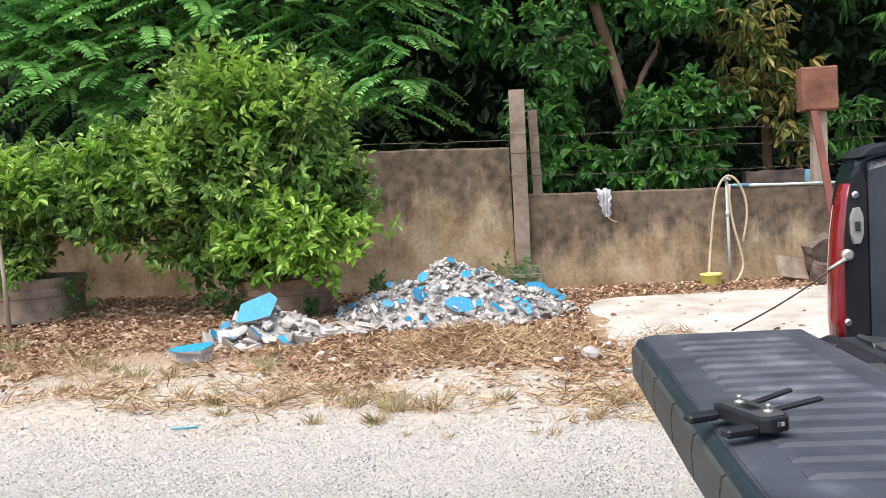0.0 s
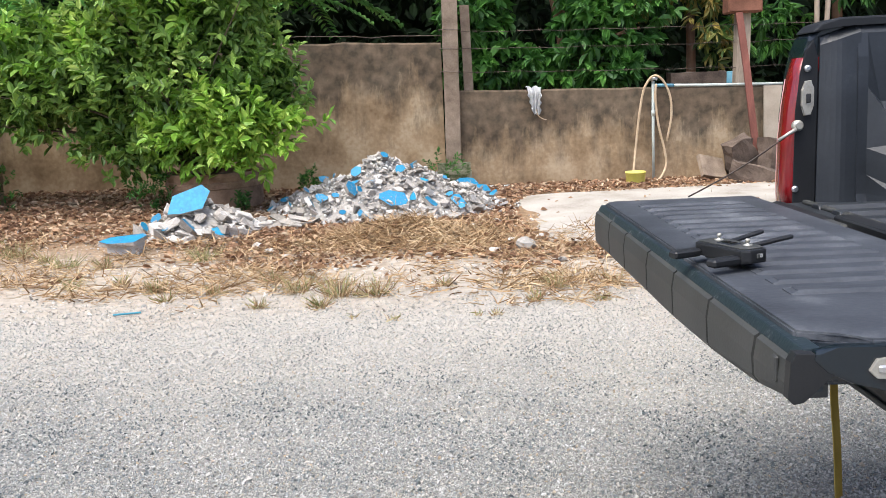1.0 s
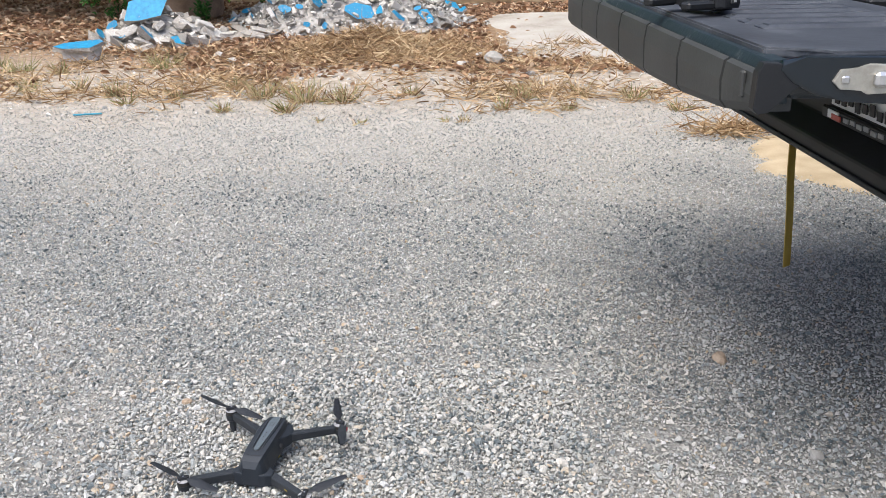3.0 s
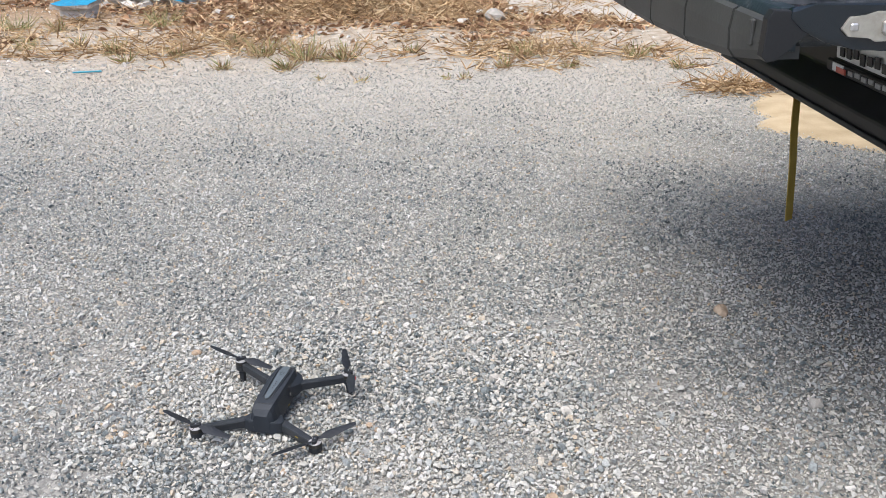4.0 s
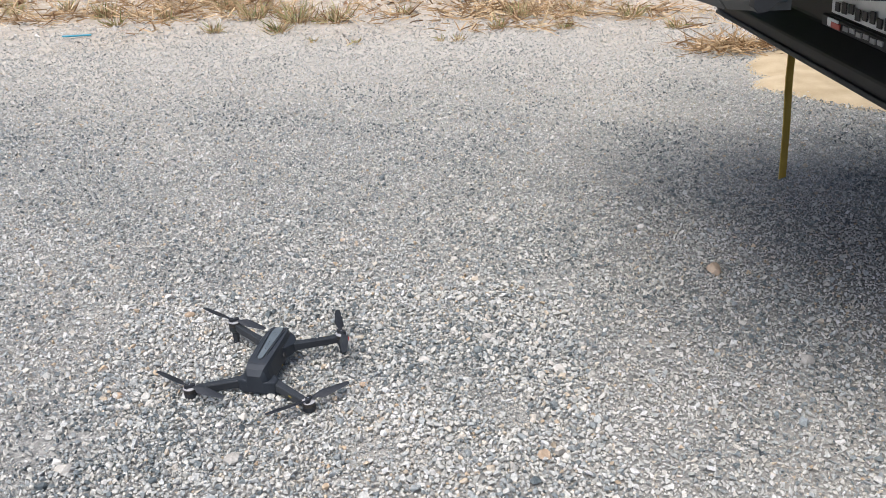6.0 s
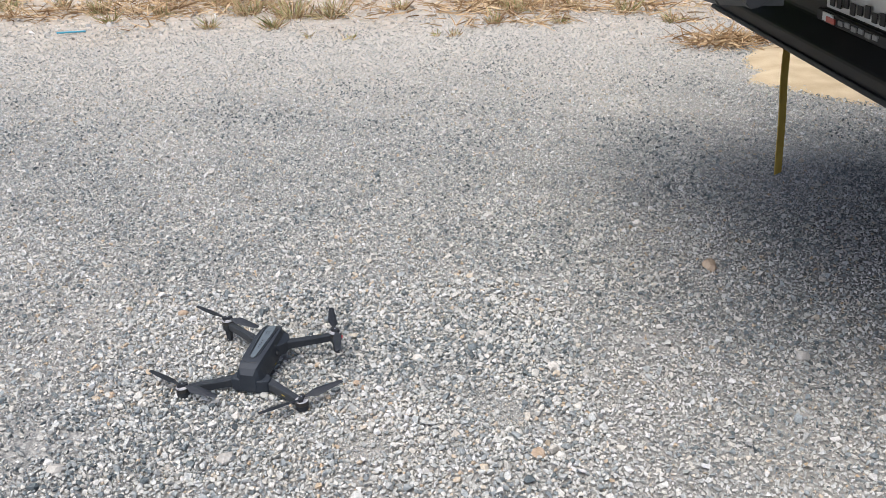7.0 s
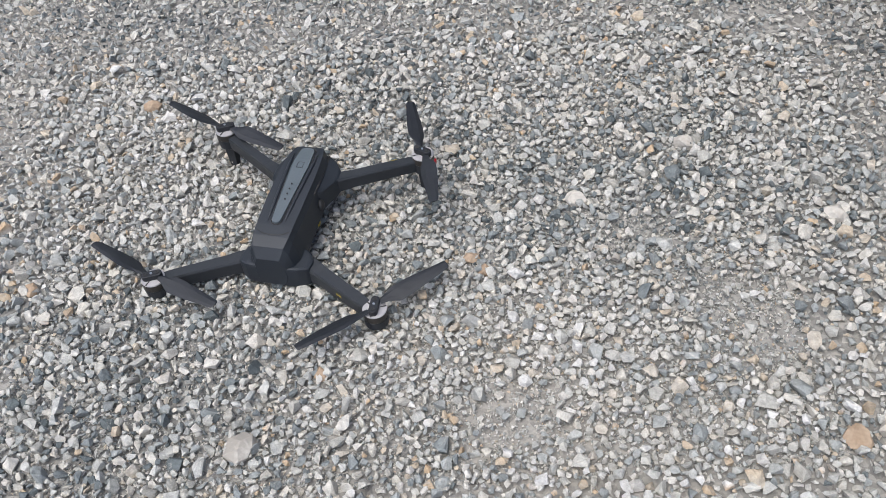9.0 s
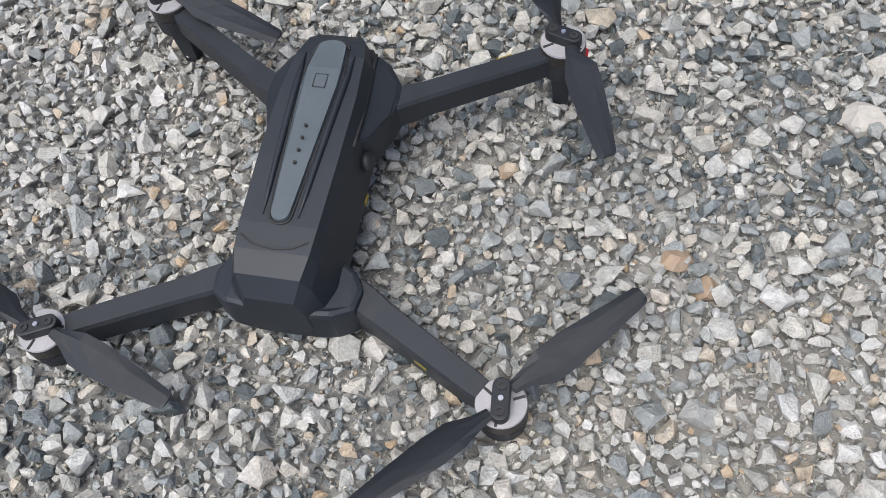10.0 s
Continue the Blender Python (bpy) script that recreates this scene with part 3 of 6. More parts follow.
tagged(patch_mesh("sand_patch", SAND[:2], SAND[2], SAND[3], 0.02, M_SAND, 8.0, 0.25), "tan sand spill lying on the gravel", "sand", kind="structure")


# ---- walls ----
def make_wall(name, x0, x1, top0, top1, y_face, thick, surface, label):
    n = int((x1 - x0) / 0.08)
    sections = []
    for i in range(n + 1):
        t = i / n
        x = x0 + (x1 - x0) * t
        top = top0 + (top1 - top0) * t + 0.012 * noise.fractal(Vector((x * 2.0, 3.0, 0)), 0.8, 2.0, 4)
        bow = 0.012 * noise.noise(Vector((x * 0.8, 1.0, 0)))
        sections.append([(x, y_face + bow, -0.2), (x, y_face + bow * 0.6, 0.5), (x, y_face - bow * 0.5, top - 0.02), (x, y_face + 0.012 - bow * 0.5, top),
                         (x, y_face + thick - 0.012, top), (x, y_face + thick, top - 0.02), (x, y_face + thick, -0.2)])
    ob = part(name, loft(sections), surface)
    return tagged(ob, label, "wall", kind="structure")


WALL_Y = 8.42
make_wall("wall_tall", -9.0, 0.15, 2.02, 1.675, WALL_Y, 0.13, M_WALL, "tall cement-rendered boundary wall streaked with dark mould")
make_wall("wall_low", 0.325, 9.0, 1.16, 0.93, WALL_Y + 0.03, 0.13, M_WALL_LOW, "low cement-rendered boundary wall with dark stains along its top")


def post(centre, size, z0, z1, lean, material_, label, seed):
    h = z1 - z0
    turn = Matrix.Rotation(radians(lean), 4, "Y")
    t = thing("fence_post", (centre[0], centre[1], z0), label, "post", "fence posts")
    part("shaft", rough_box((centre[0] + math.tan(radians(lean)) * h / 2, centre[1], z0 + h / 2), (size, size, h), 0.008, seed, 6, turn), material_, t)
    return t


post((0.235, WALL_Y + 0.02), 0.165, 0.0, 2.28, 0.6, M_CONCRETE, "square weathered concrete post where the two walls meet", 1)
post((0.46, WALL_Y + 0.25), 0.10, 0.0, 2.07, -1.0, M_CONCRETE, "thinner weathered concrete post leaning behind the low wall", 2)
post((3.43, WALL_Y + 0.22), 0.14, 0.0, 1.90, 0.8, M_WOOD, "pale concrete post carrying a rusty steel box", 3)


def barbed_wire(z_left, z_right, sag, seed):
    pts = []
    for i in range(25):
        t = i / 24
        x = 0.3 + 5.6 * t
        pts.append((x, WALL_Y + 0.16, z_left + (z_right - z_left) * t - sag * 4 * t * (1 - t) + 0.008 * math.sin(i * 2.1 + seed)))
    t0 = thing("barbed_wire", pts[0], "thin rusty barbed wire strung between the fence posts", "wire", "barbed wire strands")
    tube("strand", pts, 0.0028, M_WIRE, t0, sides=5)
    barbs = []
    for i in range(1, 24):
        p = Vector(pts[i])
        barbs.append(([p + Vector((-0.012, 0, -0.018)), p + Vector((0.012, 0, 0.018))], 0.0018))
        barbs.append(([p + Vector((0.012, -0.01, -0.016)), p + Vector((-0.012, 0.01, 0.016))], 0.0018))
    tagged(tubes("barbs", barbs, M_WIRE, t0, sides=4), kind="stuff")


barbed_wire(1.79, 1.72, 0.02, 0.0)
barbed_wire(1.61, 1.56, 0.03, 1.0)
barbed_wire(1.36, 1.28, 0.03, 2.0)
t_wire = thing("barbed_wire", (-4.0, WALL_Y + 0.07, 1.75), "thin rusty barbed wire along the top of the tall wall", "wire", "barbed wire strands")
tube("strand", [(-4.0 + 0.2 * i, WALL_Y + 0.07, 1.90 - 0.036 * 0.2 * i - (0.02 if i % 5 == 2 else 0)) for i in range(22)], 0.005, M_WIRE, t_wire, sides=5)
for zc in (1.36, 1.60, 1.80):
    t_tie = thing("wire_tie", (0.235, WALL_Y - 0.07, zc), "rusty wire wound round the concrete post", "wire", "wire ties")
    tube("loop", curve_points([(0.145, WALL_Y + 0.02, zc), (0.145, WALL_Y - 0.075, zc + 0.005), (0.33, WALL_Y - 0.075, zc - 0.004), (0.335, WALL_Y + 0.03, zc + 0.004)], 3), 0.005, M_WIRE, t_tie, sides=5)


# ---- pickup truck, tailgate open ----
def make_truck():
    truck = thing("pickup_truck", (1.9, 0.36, 0.0), "dark pickup truck with its tailgate lowered and a black bed liner", "truck")
    y0, y1 = -0.34, 1.06
    # tailgate
    gate = part("tailgate", prism([(y0 + 0.02, 0.778), (y1 - 0.02, 0.778), (y1, 0.79), (y1, 0.815), (y1 - 0.015, 0.826), (y0 + 0.015, 0.826), (y0, 0.815), (y0, 0.79)], "x", 0.575, 0.985, 0.004), M_PAINT, truck, "glossy dark blue tailgate lowered flat")
    # liner on the inside of the gate: a rimmed sheet with a raised field of ribs
    bm = bmesh.new()
    x0, x1 = 0.572, 0.978
    rim = [(x0, y0 + 0.055), (x0 + 0.05, y0 + 0.035), (x0 + 0.075, y0 + 0.004), (x1, y0 + 0.004), (x1, y1 - 0.004), (x0 + 0.03, y1 - 0.004), (x0, y1 - 0.03)]
    low = [bm.verts.new((x, y, 0.826)) for x, y in rim]
    top = [bm.verts.new((x, y, 0.840)) for x, y in rim]
    for i in range(len(rim)):
        j = (i + 1) % len(rim)
        bm.faces.new((low[i], low[j], top[j], top[i]))
    bm.faces.new(top)
    bm.faces.new(low[::-1])
    bmesh.ops.bevel(bm, geom=list(bm.edges), offset=0.003, segments=2, affect="EDGES")
    liner = part("gate_liner", bm, M_LINER, gate, "scuffed black plastic liner")
    ribs = 15
    for i in range(ribs):
        y = -0.10 + i * 0.072
        rib = prism([(0.0, 0.0), (0.042, 0.0), (0.032, 0.0062), (0.010, 0.0062)], "x", 0.640, 0.912, 0.0020)
        for v in rib.verts:
            if v.co.z > 0.003:
                v.co.x += 0.012 if v.co.x < 0.7 else -0.012
        bmesh.ops.translate(rib, verts=rib.verts, vec=(0, y, 0.8395))
        part("liner_rib", rib, M_LINER, gate)
    # plastic cap along the free edge, in seven pieces
    cap = part("gate_edge", prism([(0.556, 0.775), (0.556, 0.818), (0.563, 0.831), (0.585, 0.832), (0.590, 0.775)], "y", y0 + 0.004, y1 - 0.004, 0.003), M_CHIP, truck, "chipped painted edge of the tailgate")
    cuts = [y0, -0.21, 0.003, 0.22, 0.43, 0.66, 0.85, y1]

    def edge_ring(y):
        low = float(np.interp(y, [y0, -0.2, 0.0, 0.25, y1], [0.766, 0.744, 0.730, 0.722, 0.722]))
        return [(0.549, y, 0.812), (0.545, y, 0.785), (0.547, y, low + 0.012), (0.556, y, low), (0.60, y, low), (0.60, y, 0.80), (0.557, y, 0.817)]
    for a, b in zip(cuts, cuts[1:]):
        near = 0.012 if a == y0 else 0.0
        lo, hi = a + 0.0045 + near, b - 0.0045
        bm = loft([edge_ring(lo + (hi - lo) * k / 6) for k in range(7)])
        part("edge_panel", bm, M_CAP, cap, "grey textured plastic panel")
    part("end_cap", prism([(0.549, 0.830), (0.543, 0.818), (0.541, 0.772), (0.548, 0.765), (0.560, 0.767), (0.574, 0.780), (0.588, 0.796), (0.606, 0.806), (0.606, 0.826)], "y", y0 - 0.010, y0 + 0.008, 0.0012), M_BLACK, cap, "dark plastic end cap of the tailgate edge")
    part("edge_clip", box((0.5445, y0 + 0.045, 0.795), (0.006, 0.014, 0.034), 0.002), M_CAP, cap)
    # side of the gate: a curved painted flange and its latch
    part("side_flange", prism([(0.572, 0.832), (0.60, 0.836), (0.975, 0.832), (0.975, 0.770), (0.80, 0.772), (0.712, 0.776), (0.655, 0.780), (0.620, 0.788), (0.587, 0.804), (0.570, 0.820)], "y", y0 - 0.012, y0 + 0.004, 0.005), M_PAINT, gate)
    latch = part("latch", prism([(0.635, 0.8060), (0.644, 0.8208), (0.665, 0.8224), (0.680, 0.8274), (0.725, 0.8257), (0.745, 0.8183), (0.762, 0.8159), (0.768, 0.8044), (0.755, 0.7946), (0.725, 0.7913), (0.680, 0.7896), (0.670, 0.7962), (0.645, 0.7962)], "y", y0 - 0.017, y0 - 0.011, 0.0015), M_ZINC, gate, "pale zinc latch plate")
    part("latch_bolt", box((0.702, y0 - 0.020, 0.8085), (0.034, 0.012, 0.019), 0.004), M_STEEL, latch)
    for lx in (0.650, 0.774):
        part("rivet", box((lx, y0 - 0.018, 0.8085), (0.010, 0.005, 0.010), 0.002), M_STEEL, latch)
    part("latch_hole", box((0.708, y0 - 0.027, 0.8075), (0.008, 0.003, 0.008), 0.001), M_INK, latch)
    # hinge side
    part("hinge_plate", box((1.005, 0.62, 0.818), (0.05, 0.09, 0.02), 0.005), M_CAP, gate)
    for hy in (0.92, 0.28):
        part("hinge_pin", box((1.0, hy, 0.815), (0.035, 0.045, 0.022), 0.005), M_BLACK, gate)
    # bed floor with lengthwise ribs
    floor = part("bed_floor", box((1.80, 0.36, 0.80), (1.54, 1.36, 0.035), 0.006), M_BED_SHADED, truck, "black plastic bed liner floor")
    for i in range(10):
        r = prism([(0.0, 0.0), (0.055, 0.0), (0.045, 0.012), (0.010, 0.012)], "x", 1.09, 2.5, 0.002)
        bmesh.ops.translate(r, verts=r.verts, vec=(0, -0.22 + i * 0.122, 0.8165))
        part("floor_rib", r, M_BED_SHADED, floor)
    part("sill", prism([(1.005, 0.78), (1.012, 0.818), (1.035, 0.826), (1.06, 0.820), (1.065, 0.78)], "y", -0.32, 1.03, 0.002), M_BLACK, truck, "black sill at the end of the bed")
    for sy, ly in ((0.50, 0.30), (0.02, 0.36)):
        part("sill_block", box((1.05, sy, 0.828), (0.05, ly, 0.022), 0.005), M_BLACK, truck)
    part("sill_rail", box((1.105, 0.36, 0.822), (0.02, 1.30, 0.012), 0.004), M_CAP, truck)
    # bed sides
    for side in (1, -1):
        def yy(v):
            return v if side > 0 else 0.72 - v
        prof = [(1.080, 0.62), (1.078, 0.84), (1.081, 1.05), (1.092, 1.15), (1.106, 1.22), (1.116, 1.255), (1.14, 1.280), (1.18, 1.296), (2.56, 1.31), (2.56, 0.62)]
        lo, hi = sorted((yy(1.045), yy(1.150)))
        wall = part("bed_side", prism(prof, "y", lo, hi, 0.012), M_PAINT, truck, "dark glossy outer side of the bed")
        # liner of the side: stepped ledges that start behind the jamb
        steps = [(1.050, 1.275), (1.035, 1.285), (1.020, 1.262), (1.014, 1.082), (0.974, 1.050), (0.971, 0.968), (0.930, 0.938), (0.926, 0.862), (0.880, 0.832), (0.876, 0.818), (1.050, 0.818)]
        plain = [(1.050, 1.275), (1.035, 1.285), (1.020, 1.262), (1.010, 1.20), (1.006, 1.12), (1.004, 1.04), (1.002, 0.96), (1.000, 0.89), (0.996, 0.840), (0.990, 0.818), (1.050, 0.818)]
        rings_ = [(1.235, plain), (1.262, plain), (1.300, steps), (2.54, steps)]
        part("side_liner", loft([[(x, yy(a), b) for a, b in prof_] for x, prof_ in rings_]), M_BED_SHADED, wall, "moulded black plastic side liner")
        corner = []
        for k in range(9):
            f = k / 8
            x = 1.144 + 0.100 * f
            dip = 0.034 * math.sin(min(1.0, f * 1.6) * math.pi / 2)
            corner.append([(x, yy(1.050), 0.815), (x, yy(1.034 - dip), 0.815), (x, yy(1.034 - dip * 0.9), 0.95), (x, yy(1.034 - dip * 0.7), 1.12), (x, yy(1.034 - dip * 0.5), 1.235 + 0.03 * f), (x, yy(1.038), 1.255 + 0.03 * f), (x, yy(1.050), 1.262 + 0.03 * f)])
        part("liner_corner", loft(corner), M_BED_SHADED, wall, smooth=False)
        part("rail_cap", prism([(1.118, 1.268), (1.140, 1.290), (1.19, 1.304), (2.56, 1.318), (2.56, 1.300), (1.20, 1.286), (1.13, 1.268)], "y", min(yy(1.02), yy(1.145)), max(yy(1.02), yy(1.145)), 0.005), M_BLACK, wall)
        # jamb fittings: striker, bolts, cable anchor
        if side > 0:
            jamb = part("jamb", prism([(1.080, 0.80), (1.083, 1.06), (1.094, 1.16), (1.108, 1.225), (1.128, 1.250), (1.142, 1.20), (1.142, 0.80)], "y", 1.036, 1.048, 0.003), M_BLACK, wall, "satin black jamb of the bed")
            striker = part("striker", prism([(1.104, 1.143), (1.120, 1.145), (1.124, 1.126), (1.128, 1.119), (1.128, 1.077), (1.123, 1.072), (1.120, 1.054), (1.104, 1.052), (1.101, 1.072), (1.096, 1.077), (1.096, 1.119), (1.101, 1.126)], "y", 1.024, 1.036, 0.002), M_ZINC, jamb, "pale zinc striker plate")
            part("striker_slot", box((1.112, 1.022, 1.098), (0.013, 0.006, 0.024), 0.002), M_INK, striker)
            for bx, bz in ((1.112, 1.176), (1.086, 0.855)):
                part_at("bolt_head", lathe([(0.009, 0.0), (0.009, 0.006), (0.005, 0.009)], (0, 0, 0), 12), M_STEEL, jamb, (bx, 1.036, bz), pose(0, 0, 0, 90, 0, 0))
            part_at("cable_anchor", lathe([(0.015, 0.0), (0.015, 0.010), (0.010, 0.015), (0.009, 0.020)], (0, 0, 0), 16), M_ZINC, jamb, (1.088, 1.036, 1.026), pose(0, 0, 0, 90, 0, 0), "pale zinc cable anchor")
            lamp_prof = [(0.80, 0.004), (0.86, 0.0), (0.98, 0.002), (1.08, 0.010), (1.15, 0.020), (1.205, 0.036)]
            ring = []
            for z, dx in lamp_prof:
                b = 1.058 + dx
                ring.append([(b + 0.06, 1.040, z), (b + 0.020, 1.037, z), (b + 0.006, 1.046, z), (b, 1.075, z), (b + 0.003, 1.105, z), (b + 0.03, 1.135, z), (b + 0.07, 1.138, z)])
            tail = part("tail_light", loft(ring), M_RED, truck, "red wrap-round tail light", smooth=True)
            pink = []
            for z, dx in lamp_prof[:5]:
                b = 1.058 + dx
                pink.append([(b + 0.06, 1.130, z), (b + 0.010, 1.112, z), (b + 0.006, 1.120, z), (b + 0.020, 1.142, z), (b + 0.06, 1.146, z)])
            part("clear_lens", loft(pink), M_PINK, tail, "pale clear lens")
    # cable from the jamb to the gate
    a, b = Vector((1.080, 1.018, 1.018)), Vector((0.80, 1.045, 0.845))
    cable = tube("cable", [a + (b - a) * (i / 10) - Vector((0, 0, 0.010 * math.sin(math.pi * i / 10))) for i in range(11)], 0.0023, M_CABLE, truck, "twisted steel check cable")
    tube("cable_end", [a, a + (b - a) * 0.16], [0.0055, 0.0042], M_ZINC, cable, "pale crimped cable end", sides=10)
    # bumper with number plate recess
    bum = part("bumper", prism([(1.010, 0.495), (0.996, 0.505), (0.998, 0.535), (1.045, 0.575), (1.055, 0.70), (0.995, 0.715), (0.985, 0.735), (1.00, 0.745), (1.14, 0.745), (1.16, 0.52), (1.10, 0.49)], "y", -0.42, 1.10, 0.006), M_BLACK, truck, "black plastic rear bumper")
    part("bumper_lip", prism([(1.004, 0.488), (0.988, 0.497), (0.990, 0.507), (1.010, 0.505), (1.05, 0.49)], "y", -0.42, 1.08, 0.003), M_CAP, bum, "grey lower lip")
    for e in (1, -1):
        yb, ye = (1.09, 1.17) if e > 0 else (-0.41, -0.50)
        def ring(y, d):
            return [(1.012 + d, y, 0.50), (1.0 + d, y, 0.52), (1.0 + d, y, 0.72), (1.03 + d, y, 0.745), (1.20, y, 0.745), (1.20, y, 0.51)]
        part("bumper_corner", loft([ring(yb, 0.0), ring((yb + ye) / 2, 0.015), ring(ye, 0.07)]), M_BLACK, bum)
    tilt = pose(0, 0, 0, 0, -5, 0)
    plate = part("number_plate", box((1.044, 0.33, 0.672), (0.006, 0.34, 0.15), 0.002, tilt), M_WHITE, bum, "white number plate with dark bars")
    for k, (w, h, gap) in enumerate(((0.24, 0.020, 0.038),)):
        for i in range(9):
            part("bar", box((1.0385, 0.456 - i * 0.031, 0.620 + 0.003 * (i % 3)), (0.003, 0.019, 0.024 if i % 2 else 0.019), 0.0, tilt), M_INK, plate)
        for i in range(5):
            part("bar", box((1.046, 0.44 - i * 0.05, 0.695), (0.012, 0.030, 0.055), 0.0, tilt), M_INK, plate)
    frame_ = part("plate_frame", box((1.040, 0.33, 0.585), (0.010, 0.37, 0.026), 0.003, tilt), M_BLACK, bum)
    part("bar", box((1.0335, 0.455, 0.586), (0.003, 0.05, 0.018), 0.0, tilt), M_WHITE, frame_)
    part("bar", box((1.0320, 0.438, 0.583), (0.003, 0.04, 0.012), 0.0, tilt), M_RED_INK, frame_)
    for i in range(6):
        part("bar", box((1.0335, 0.395 - i * 0.030, 0.585 + 0.002 * (i % 2)), (0.003, 0.020, 0.010), 0.0, tilt), M_GREY_INK, frame_)
    # strap hanging from the bumper
    line = curve_points([(1.006, 0.575, 0.50), (1.008, 0.570, 0.42), (1.014, 0.562, 0.32), (1.020, 0.556, 0.190)], 6)
    ring = [[(p.x - 0.012, p.y - 0.0085, p.z), (p.x + 0.012, p.y + 0.0085, p.z), (p.x + 0.011, p.y + 0.0105, p.z), (p.x - 0.013, p.y - 0.0065, p.z)] for p in line]
    part("strap", loft(ring), M_STRAP, truck, "faded yellow webbing strap")
    # underbody, wheels, cab
    part("chassis", box((2.6, 0.36, 0.56), (3.0, 1.0, 0.16), 0.02), M_BLACK, truck)
    part("bed_front", box((2.56, 0.36, 1.05), (0.05, 1.72, 0.52), 0.01), M_PAINT, truck)
    for wx in (1.95, 5.05):
        for wy in (1.05, -0.33):
            wheel = part_at("wheel", lathe([(0.20, -0.11), (0.34, -0.12), (0.375, -0.08), (0.378, 0.08), (0.34, 0.12), (0.20, 0.11)], (0, 0, 0), 40), M_TYRE, truck, (wx, wy, 0.378), pose(0, 0, 0, 90, 0, 0), "black truck tyre")
            rim_ = part("rim", lathe([(0.05, -0.10), (0.20, -0.105), (0.215, -0.115), (0.215, 0.115), (0.20, 0.105), (0.05, 0.10)], (0, 0, 0), 30), M_STEEL)
            rim_.parent = wheel
    cab = [(2.62, 0.50), (2.62, 1.15), (2.80, 1.72), (3.1, 1.80), (3.9, 1.78), (4.55, 1.22), (5.75, 1.08), (5.85, 0.75), (5.80, 0.50)]
    body = part("cab", prism(cab, "y", -0.52, 1.24, 0.03), M_PAINT, truck, "dark blue cab")
    for gy in (-0.523, 1.243):
        part("side_window", box((3.55, gy, 1.45), (1.35, 0.012, 0.40), 0.004), M_GLASS, body)
    return truck


make_truck()


# ---- remote controller on the tailgate ----
def make_remote():
    base = Vector((0.628, 0.140, 0.848))
    t = thing("remote_controller", base, "black remote controller with antennas and holder folded out", "remote")
    turn = Matrix.Rotation(radians(-66), 4, "Z")       # long axis

    def put(bm):
        bmesh.ops.transform(bm, matrix=Matrix.Translation(base) @ turn @ Matrix.Scale(0.78, 4), verts=bm.verts)
        return bm
    body_ = part("body", put(prism([(-0.085, -0.022), (-0.074, -0.040), (0.074, -0.040), (0.085, -0.022), (0.085, 0.020), (0.060, 0.036), (-0.060, 0.036), (-0.085, 0.020)], "z", 0.006, 0.036, 0.005)), M_BLACK, t, "black controller body")
    part("face_plate", put(prism([(-0.078, -0.018), (-0.068, -0.033), (0.068, -0.033), (0.078, -0.018), (0.078, 0.016), (0.055, 0.030), (-0.055, 0.030), (-0.078, 0.016)], "z", 0.036, 0.0385, 0.001)), M_CAP, body_)
    part("screen", put(box((0, -0.008, 0.039), (0.045, 0.028, 0.003), 0.001)), M_GLASS, body_)
    for sx in (-0.045, 0.045):
        stick = part("stick", put(lathe([(0.010, 0.037), (0.010, 0.041), (0.0035, 0.043), (0.003, 0.046), (0.005, 0.047), (0.0055, 0.052), (0.003, 0.054)], (sx, 0.004, 0), 14)), M_ZINC, body_, "bright metal control stick", True)
    for sx in (-0.075, 0.050):
        part("grip", put(box((sx + 0.01, -0.075, 0.014), (0.030, 0.075, 0.018), 0.005)), M_BLACK, body_, "fold-out phone holder arm")
    for sx, out in ((-0.055, 8), (0.010, -4)):
        arm = box((0, 0.065, 0), (0.014, 0.13, 0.009), 0.003, None)
        bmesh.ops.transform(arm, matrix=Matrix.Translation((sx, 0.030, 0.026)) @ pose(0, 0, 0, 6, 0, out), verts=arm.verts)
        part("antenna", put(arm), M_BLACK, body_, "flat black antenna")
    part("power_switch", put(box((0.0865, 0.0, 0.022), (0.004, 0.018, 0.012), 0.002)), M_CAP, body_)
    part("switch_mark", put(box((0.0890, 0.002, 0.023), (0.002, 0.006, 0.007), 0.0)), M_GREY_INK, body_)
    part("belly", put(box((0.0, 0.0, 0.0035), (0.12, 0.05, 0.007), 0.002)), M_BLACK, body_)


make_remote()


